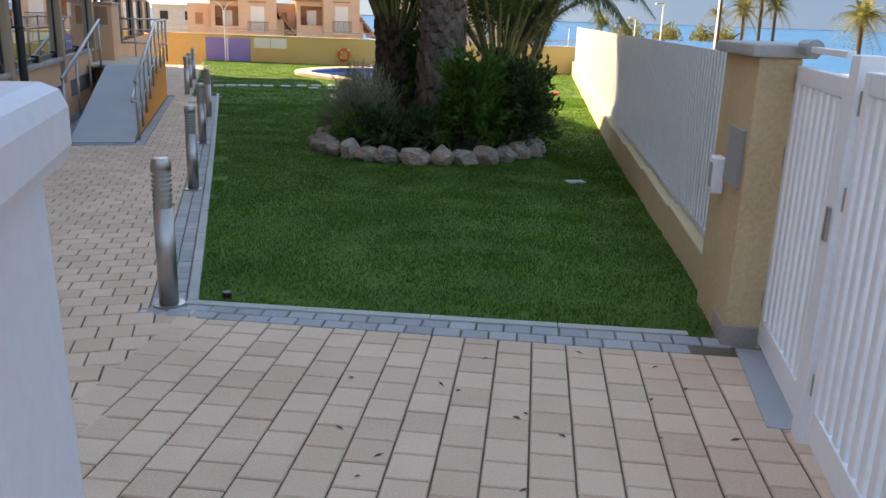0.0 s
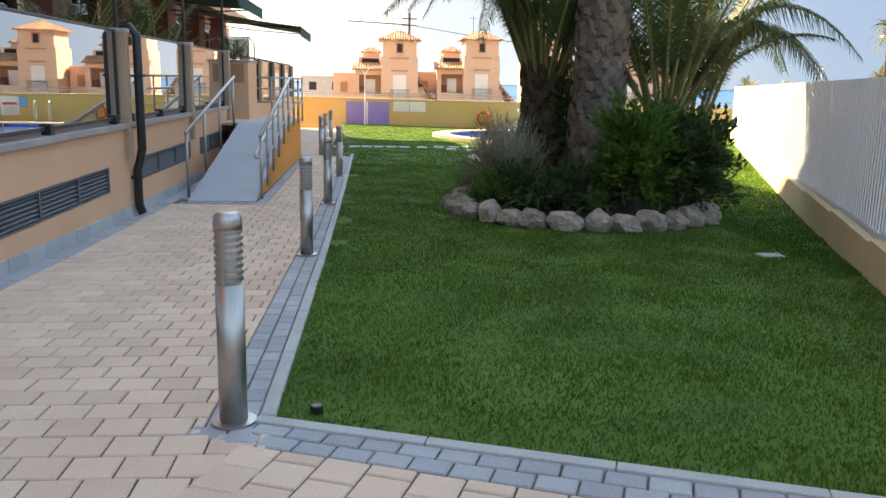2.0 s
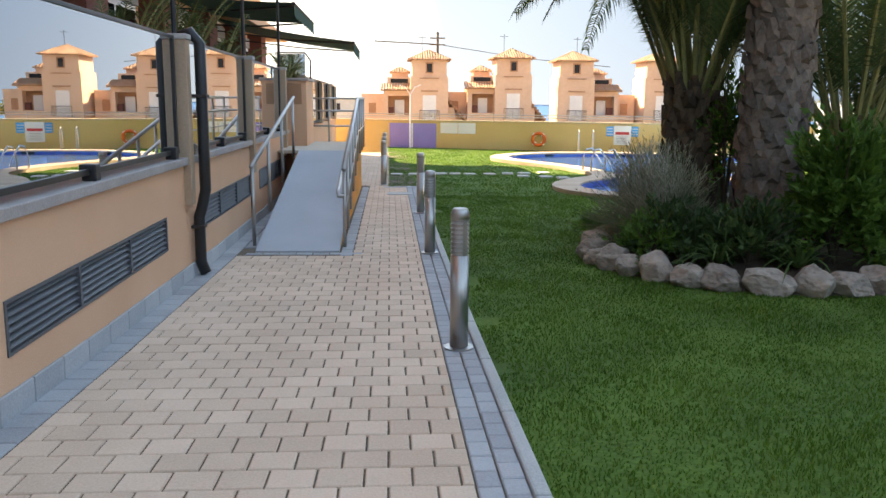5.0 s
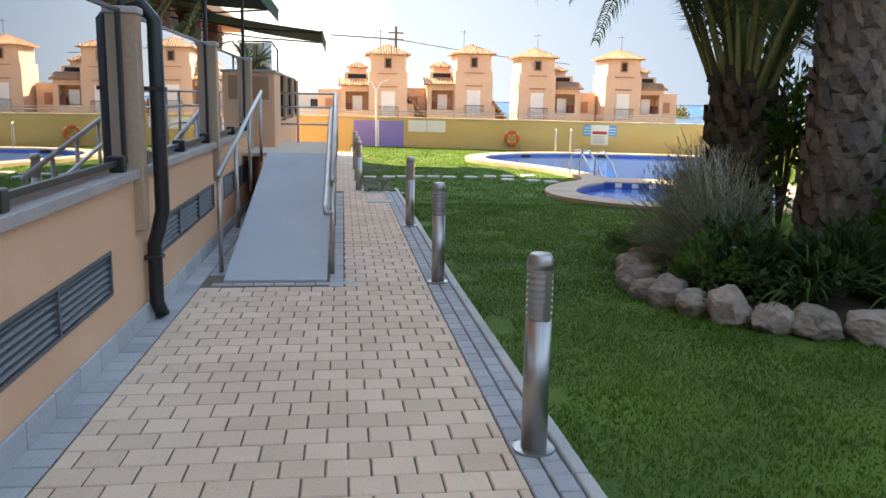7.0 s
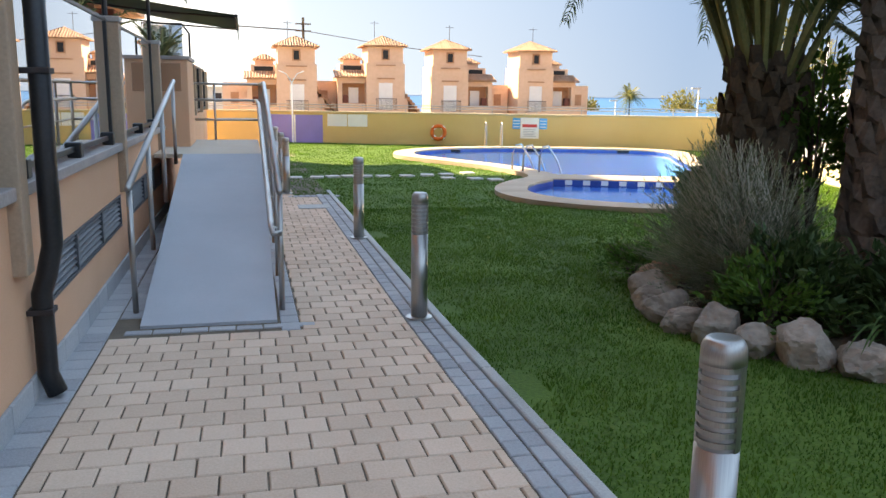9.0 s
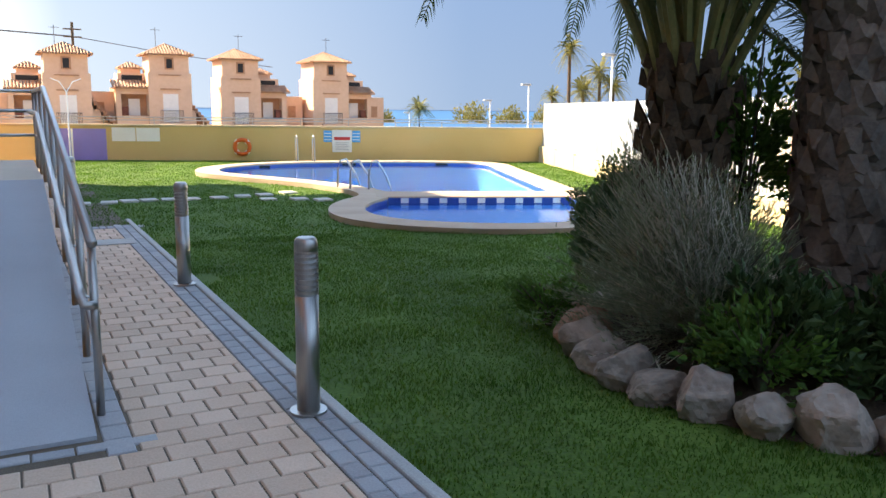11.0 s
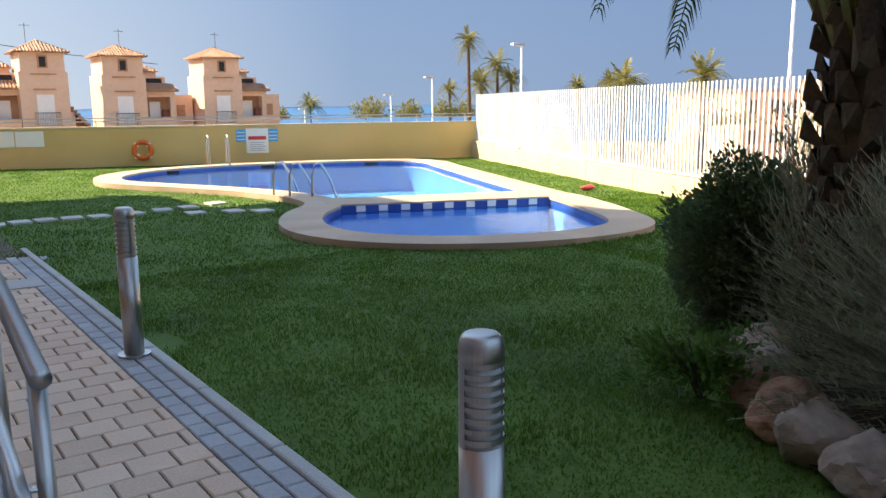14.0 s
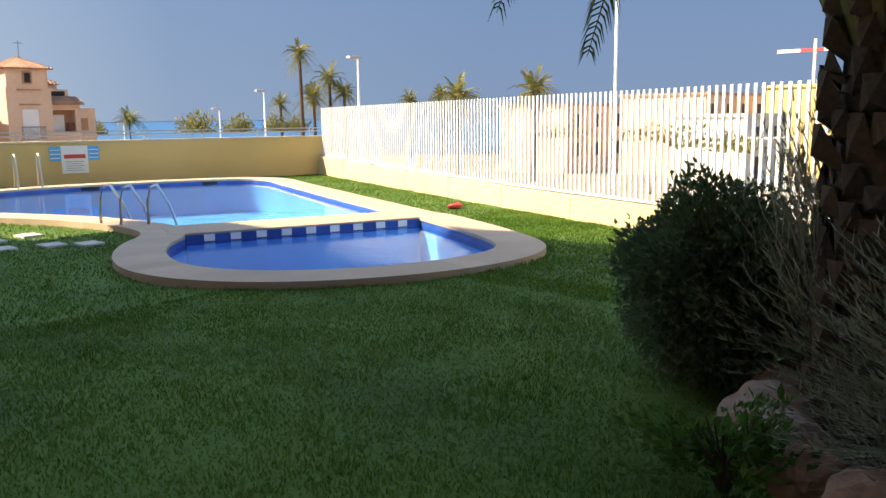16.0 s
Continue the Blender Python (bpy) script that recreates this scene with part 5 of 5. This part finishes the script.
villa(2.9, 85.0, True, 0.0, "salmon rendered villa with tower and clay roof")
villa(11.15, 85.5, True, 0.25, "salmon rendered villa with tower and clay roof")
villa(17.5, 86.0, False, 0.1, "salmon rendered villa with tower and tiled porch")
villa(26.2, 86.0, False, 0.15, "salmon rendered villa at the end of the row")
for x, sx in ((10.9, 1), (2.9, 1)):
    low = thing("annex_roof", "sloping clay tiled roof beside the villa", "roof")
    bm = bmesh.new()
    for i in range(9):
        zz = 2.0 - i * 0.28
        bx(x + 1.8 + i * 0.24, x + 2.06 + i * 0.24, 86.5, 92, zz - 0.4, zz, 0.03, bm)
    part("tiles", bm, M_TILE, low)
    part("wall", bx(x + 1.75, x + 2.6, 86.6, 92, -6, 1.0), M_HOUSE, low)

tw = thing("telegraph_pole", "wooden pole with cross arms and a long cable", "pole")
part("pole", tube([(4.3, 96, -6), (4.3, 96, 9.0)], 0.13, 8), M_TWIG, tw)
for z in (7.6, 8.3):
    part("cross_arm", bx(3.5, 5.1, 95.9, 96.1, z, z + 0.12, 0.01), M_TWIG, tw)
part("cable", tube([(4.3, 96, 7.7), (14, 97, 6.4), (24, 98, 5.6)], 0.035, 5), M_IRON, tw)
part("cable", tube([(-2.5, 95, 7.9), (4.3, 96, 7.7)], 0.06, 5), M_IRON, tw)


def street_lamp(x, y, top, label, zb=-5.0):
    l = thing("street_lamp", label, "street lamp", "street lamps")
    part("pole", tube([(x, y, zb), (x, y, top)], [0.09, 0.06], 8), M_WHITE, l)
    part("head", bx(x - 0.75, x + 0.15, y - 0.18, y + 0.18, top, top + 0.16, 0.03), M_GREYT, l, "flat lamp head")


street_lamp(32.0, 51.2, 4.75, "pale street lamp with a flat head")
street_lamp(37.4, 68.6, 3.4, "pale street lamp with a flat head")
street_lamp(41.4, 81.5, 2.2, "small street lamp beyond the wall")
street_lamp(46.0, 110.0, 0.8, "small street lamp near the sea")
mast = thing("light_mast", "tall thin white mast behind the fence", "mast")
part("pole", tube([(46.0, 42.0, -5), (46.0, 42.0, 13)], [0.12, 0.09], 8), M_WHITE, mast)


def far_palm(x, y, top, crown, label, zb=-5.5):
    p = thing("palm_tree", label, "palm", "palms by the sea")
    part("trunk", tube([(x, y, zb), (x + 0.1, y, (zb + top) / 2), (x, y, top)], [0.26, 0.2, 0.17], 8), M_FIBRE, p)
    bm = bmesh.new()
    crown *= 1.45
    for i in range(46):
        a, e = rng.uniform(0, math.tau), rng.uniform(-0.9, 1.3)
        d = Vector((math.cos(a) * math.cos(e), math.sin(a) * math.cos(e), math.sin(e)))
        pts = [Vector((x, y, top)) + d * crown * t + Vector((0, 0, -0.75 * crown * t * t * math.cos(e))) for t in (0, 0.35, 0.7, 1.0)]
        s = Vector((-d.y, d.x, 0)).normalized()
        for q in range(13):
            t = (q + 1) / 13 * 2.99
            i0 = int(t)
            c = pts[i0].lerp(pts[i0 + 1], t - i0)
            for g in (-1, 1):
                ll = crown * 0.22 * (1.15 - t / 3.2)
                v = [bm.verts.new(k2) for k2 in (c - d * 0.05 * crown * 0.5, c + d * 0.05 * crown * 0.5, c + s * g * ll + d * ll * 0.6 - Vector((0, 0, ll * 0.5)))]
                bm.faces.new(v)
    tagged(part("crown", bm, M_DPALM, p), kind="stuff")
    return p


far_palm(105, 227, 1.6, 3.6, "lone bushy palm in front of the sea", -9)
far_palm(52.1, 83.0, 8.0, 1.45, "tall slender palm beyond the fence")
for x, y, t, c in ((64.2, 93, 6.2, 1.9), (65.2, 91.5, 4.4, 1.7), (62.6, 94.2, 3.9, 2.0), (67, 107, 3.4, 1.5), (51.8, 60.9, 3.1, 1.9), (56.3, 56.2, 3.4, 2.0), (88, 103, 3.9, 1.8), (96, 104, 4.4, 2.0)):
    far_palm(x, y, t, c, "palm with a bushy crown in the distance")
for x, y, s in ((50, 100, 2.4), (55, 99, 1.9), (59, 97, 1.7), (62, 97, 1.7), (38, 100, 1.2)):
    leaf_shrub("tree", "rounded dry green tree by the sea front", x, y, -4.5, s * 1.1, s * 1.1, 4.4 + s, 2600, 0.42, M_DPALM, 0.4, 0.4, "tree", 6)

# pale buildings in the distance
def far_block(x, y, w, d, z1, mat, label, storeys):
    b = thing("apartment_building", label, "building", "distant buildings")
    part("wall", bx(x, x + w, y, y + d, -7, z1), mat, b)
    part("roof", bx(x - 0.2, x + w + 0.2, y - 0.2, y + d + 0.2, z1, z1 + 0.25), M_TILE if mat is M_HOUSE else mat, b)
    n = max(2, int(w / 3.2))
    for i in range(n):
        for j in range(storeys):
            xx, zz = x + (i + 0.3) * w / n, z1 - 2.2 - j * 3
            part("window", bx(xx, xx + 1.3, y - 0.06, y, zz, zz + 1.4, 0.02), M_IRON, b)


far_block(-12, 150, 12, 8, 2.0, M_PALEB, "low white building in the distance", 1)
far_block(-3, 158, 9, 8, 1.2, M_HOUSE, "low salmon building in the distance", 1)
far_block(70, 62, 12, 9, 2.2, M_HOUSE, "salmon terrace houses beyond the fence", 2)
far_block(72, 48, 14, 9, 3.0, M_HOUSE, "salmon apartment block beyond the fence", 2)
far_block(62, 40, 9, 6, 1.0, M_PALEB, "white low house beyond the fence", 1)
far_block(78, 36, 10, 9, 3.6, M_YELLOW, "ochre apartment block beyond the fence", 2)
far_block(48, 34, 7, 5, -0.6, M_PALEB, "white boundary house beyond the fence", 1)
for x, y, s in ((30, 27, 1.0), (34, 31, 1.2), (40, 36, 1.3), (27, 22, 1.0), (46, 46, 1.5)):
    leaf_shrub("tree", "scrubby green tree outside the fence", x, y, -3.2, s * 1.6, s * 1.6, 2.6 + s, 1800, 0.28, M_DPALM, 0.4, 0.4, "tree", 6)
crane = thing("tower_crane", "red and white tower crane in the distance", "crane")
part("mast", bx(187.1, 187.7, 77.6, 78.2, -7, 17), M_PALEB, crane)
for i in range(6):
    part("jib", bx(187.2, 187.8, 81 - i * 5, 86 - i * 5, 14.3, 15.0, 0.02), M_RED if i % 2 else M_WHITEP, crane)
litter = thing("red_rag", "small crumpled red rag lying on the grass", "rag")
bm = bmesh.new()
bmesh.ops.create_icosphere(bm, subdivisions=2, radius=1)
for v in bm.verts:
    k3 = 1 + 0.5 * noise.noise(v.co * 2)
    v.co = Vector((9.15 + v.co.x * 0.16 * k3, 22.9 + v.co.y * 0.1 * k3, gz(23) + 0.05 + v.co.z * 0.05 * k3))
part("cloth", bm, M_RED, litter)

# ---- paving ----
base = thing("pavement", "cream and grey block paving of the path and gate court", "pavement", kind="structure")
MITRE_A, MITRE_D = Vector((-0.48, 5.20)), Vector((-0.31, -0.93))


def court(x, y):
    """Right of the mitre line the court's own pattern begins."""
    p = Vector((x, y)) - MITRE_A
    front = (FRONT_B - FRONT_A).cross(Vector((x, y)) - (MITRE_A + Vector((0, 0))))
    return MITRE_D.x * p.y - MITRE_D.y * p.x > 0 and front < 0


bm = bmesh.new()
ys = [-4.0, 5.4] + [5.4 + i for i in range(1, 30)]
prev = None
for y in ys:
    row = [bm.verts.new((x, y, gz(y) - 0.012)) for x in (-2.87, -0.40)]
    if prev:
        bm.faces.new((prev[0], prev[1], row[1], row[0]))
    prev = row
f = [bm.verts.new((x, y, -0.012)) for x, y in ((-0.40, -4), (4.2, -4), (3.4, 4.15), (2.95, 4.15), (-0.40, 5.3))]
bm.faces.new(f)
part("bedding", bm, M_JOINT, base, "dark joint sand")


def paver_mesh(w, l, mat):
    bm = bmesh.new()
    b = 0.006
    a = [bm.verts.new(p) for p in ((-w, -l, -0.03), (w, -l, -0.03), (w, l, -0.03), (-w, l, -0.03))]
    c = [bm.verts.new(p) for p in ((-w, -l, -b), (w, -l, -b), (w, l, -b), (-w, l, -b))]
    d = [bm.verts.new(p) for p in ((-w + b, -l + b, 0), (w - b, -l + b, 0), (w - b, l - b, 0), (-w + b, l - b, 0))]
    for i in range(4):
        j = (i + 1) % 4
        bm.faces.new((a[i], a[j], c[j], c[i]))
        bm.faces.new((c[i], c[j], d[j], d[i]))
    bm.faces.new(d)
    return put("paver", bm, mat)


G = 0.0048
mesh_cache = {}
joined = {"cream": ([], []), "grey": ([], [])}
counts = {"cream": 0, "grey": 0}


def lay(x, y, w, l, turn, kind, near, dz=0.0):
    z = gz(y) + dz + rng.uniform(-0.0025, 0.0015)
    tilt = math.degrees(math.atan((gz(y + 0.1) - gz(y - 0.1)) / 0.2))
    m = pose(x, y, z, tilt * math.cos(turn) + rng.uniform(-0.35, 0.35), rng.uniform(-0.35, 0.35), math.degrees(turn) + rng.uniform(-0.5, 0.5))
    if near and counts[kind] < 300:
        counts[kind] += 1
        key = (kind, round(w, 3), round(l, 3))
        if key not in mesh_cache:
            mesh_cache[key] = paver_mesh(w / 2 - G, l / 2 - G, M_PAVER if kind == "cream" else M_GREYP)
        o = new("paver", mesh_cache[key])
        o.parent = base
        o.matrix_basis = m
        return
    v, f = joined[kind]
    b, w2, l2, i = 0.006, w / 2 - G, l / 2 - G, len(v)
    for a, c, zz in ((w2, l2, -0.03), (w2, l2, -b), (w2 - b, l2 - b, 0)):
        v.extend(tuple(m @ Vector((sx * a, sy * c, zz))) for sx, sy in ((-1, -1), (1, -1), (1, 1), (-1, 1)))
    for lev in (0, 4):
        f.extend((i + lev + q, i + lev + (q + 1) % 4, i + lev + 4 + (q + 1) % 4, i + lev + 4 + q) for q in range(4))
    f.append((i + 8, i + 9, i + 10, i + 11))


X0, X1 = -2.68, -0.60
PW, PL = 0.2035, 0.194
j = 0
y = 10.355 - 74 * PL
while y < 33.5:
    xe = X1 if y > 5.25 else -0.30
    x = -1.47 - 6 * PW - (PW / 2 if j % 2 else 0)
    while x < xe - 0.01:
        a, b = max(x, X0), min(x + PW, xe)
        if 13.75 < y + 0.1 < 21.9 and b > -1.36:
            a = max(a, -1.38)
        cx, cy = (a + b) / 2, y + PL / 2
        if b - a > 0.04:
            on_ramp = cx < -1.40 and 13.75 < cy < 21.9
            edge = court(cx, cy)
            if not on_ramp and not court(cx - 0.17, cy + 0.02) and (cy < 21.7 or cx < -1.0) and (cx < -0.59 or cy < 5.3):
                lay(cx, cy, b - a, PL, 0, "cream", 8.4 < cy < 13.7, -0.005 if edge else 0.0)
        x += PW
    y += PL
    j += 1
# court: columns run away from the front edge, every other one shifted by half a block
COURT = Vector((-0.403, 5.192))
CD = Vector((0.935, -0.355)).normalized()
CN = Vector((CD.y, -CD.x))
CW, CL = 0.199, 0.2005
for ii in range(-34, 18):
    for jj in range(-1, 43):
        a = -0.022 + jj * CL - (CL / 2 if ii % 2 else 0)
        b = a + CL
        a = max(a, -0.012)
        if b - a < 0.04:
            continue
        p = COURT + CD * ((ii + 0.5) * CW - 0.024) + CN * ((a + b) / 2)
        if court(p.x, p.y) and p.y > -3.5 and p.x < 3.3:
            lay(p.x, p.y, CW, b - a, math.atan2(CD.y, CD.x), "cream", False)
y = 5.3
while y < 21.8:
    for c in range(2):
        lay(-0.434 - 0.111 * c, y + 0.08 * c, 0.111, 0.165, 0, "grey", 8.4 < y < 17)
    y += 0.165
for c in range(2):
    for i in range(-1, 20):
        t = (i + 0.5 * c) * 0.17 - 0.05
        w = 0.112 + 0.03 * t / 3.3
        p = COURT + CD * t - CN * (w * (c + 0.5) + 0.014)
        if p.x < 2.85 and p.y > 4.15:
            lay(p.x, p.y, 0.17, w, math.atan2(CD.y, CD.x), "grey", True)
y = -3.9
while y < 20:
    lay(-2.775, y, 0.185, 0.2, 0, "grey", False)
    if y > 14.2:
        lay(-2.59, y, 0.18, 0.2, 0, "grey", False)
    y += 0.2
for i in range(11):
    for yy in (21.75,):
        lay(-1.3 + i * 0.1 + 0.05, yy, 0.096, 0.2, 0, "grey", True)
for i in range(40):
    lay(-1.45, 13.75 + i * 0.2, 0.14, 0.2, 0, "grey", False)
for i in range(7):
    lay(-2.5 + i * 0.19, 13.79, 0.19, 0.1, 0, "grey", False)
for kind, mat in (("cream", M_PAVER2), ("grey", M_GREYP2)):
    me = mesh_from("paver_field", *joined[kind])
    me.materials.append(mat)
    o = new("paver_field", me)
    o.parent = base
    tagged(o, kind="stuff")
kerb = thing("kerb", "pale concrete kerb edging the lawn", "kerb", kind="structure")
y = 5.5
while y < 21.8:
    bm = bx(-0.377, -0.303, 0.003, 0.997, -0.2, 0.012, 0.014)
    o = part("kerb_stone", bm, M_KERB, kerb)
    o.matrix_basis = pose(0, y, gz(y), math.degrees(math.atan2(gz(y + 1) - gz(y), 1)))
    y += 1.0
d = (FRONT_B - FRONT_A).normalized()
for i in range(4):
    m = Matrix(((d.x, -d.y, 0, FRONT_A.x), (d.y, d.x, 0, FRONT_A.y), (0, 0, 1, 0), (0, 0, 0, 1)))
    part("kerb_stone", bx(i * 0.8 - 0.07, i * 0.8 + 0.726, -0.072, 0.0, -0.2, 0.012, 0.006, None, m), M_KERB, kerb)
sill = thing("gate_sill", "grey stone threshold slab under the gate", "threshold", kind="structure")
part("slab", bx(0, 1.0, -0.12, 0.16, -0.05, 0.006, 0.004, None, Matrix.Translation((2.90, 4.08, 0)) @ Matrix.Rotation(math.atan2(-0.9, -0.42), 4, "Z")), M_RAMP, sill)
skirt = put("skirting_stone", bx(-0.0, 0.022, -0.195, 0.195, 0.0, 0.155, 0.006), M_SKIRT)
y = 0.0
while y < 20:
    o = new("skirting_stone", skirt)
    o.parent = wall_w
    o.matrix_basis = pose(W, y + 0.2, gz(y + 0.2) - 0.02, math.degrees(math.atan((gz(y + 0.4) - gz(y)) / 0.4)))
    y += 0.4
man = thing("manhole_cover", "pale square cover set in the path end", "manhole cover")
part("lid", bx(-1.0, -0.52, 20.1, 20.5, gz(20.3) + 0.003, gz(20.3) + 0.012, 0.003), M_KERB, man)

# fallen leaves and dirt on the court
for i in range(26):
    x, y = rng.uniform(0.2, 2.5), rng.uniform(2.4, 4.6)
    if not court(x, y):
        continue
    lf = bmesh.new()
    l, w, a = rng.uniform(0.012, 0.035), rng.uniform(0.005, 0.012), rng.uniform(0, math.tau)
    m = pose(x, y, 0.003, 0, 0, math.degrees(a))
    v = [lf.verts.new(m @ Vector(c)) for c in ((-l, 0, 0), (0, w, 0.004), (l, 0, 0.001), (0, -w, 0.003), (0, 0, 0.008))]
    for q in ((0, 3, 4), (3, 2, 4), (2, 1, 4), (1, 0, 4), (0, 1, 2, 3)):
        lf.faces.new([v[k] for k in q])
    solid("fallen_leaf", lf, M_TWIG, "small dry brown leaf on the paving", "leaf", "", "leaves on the court")
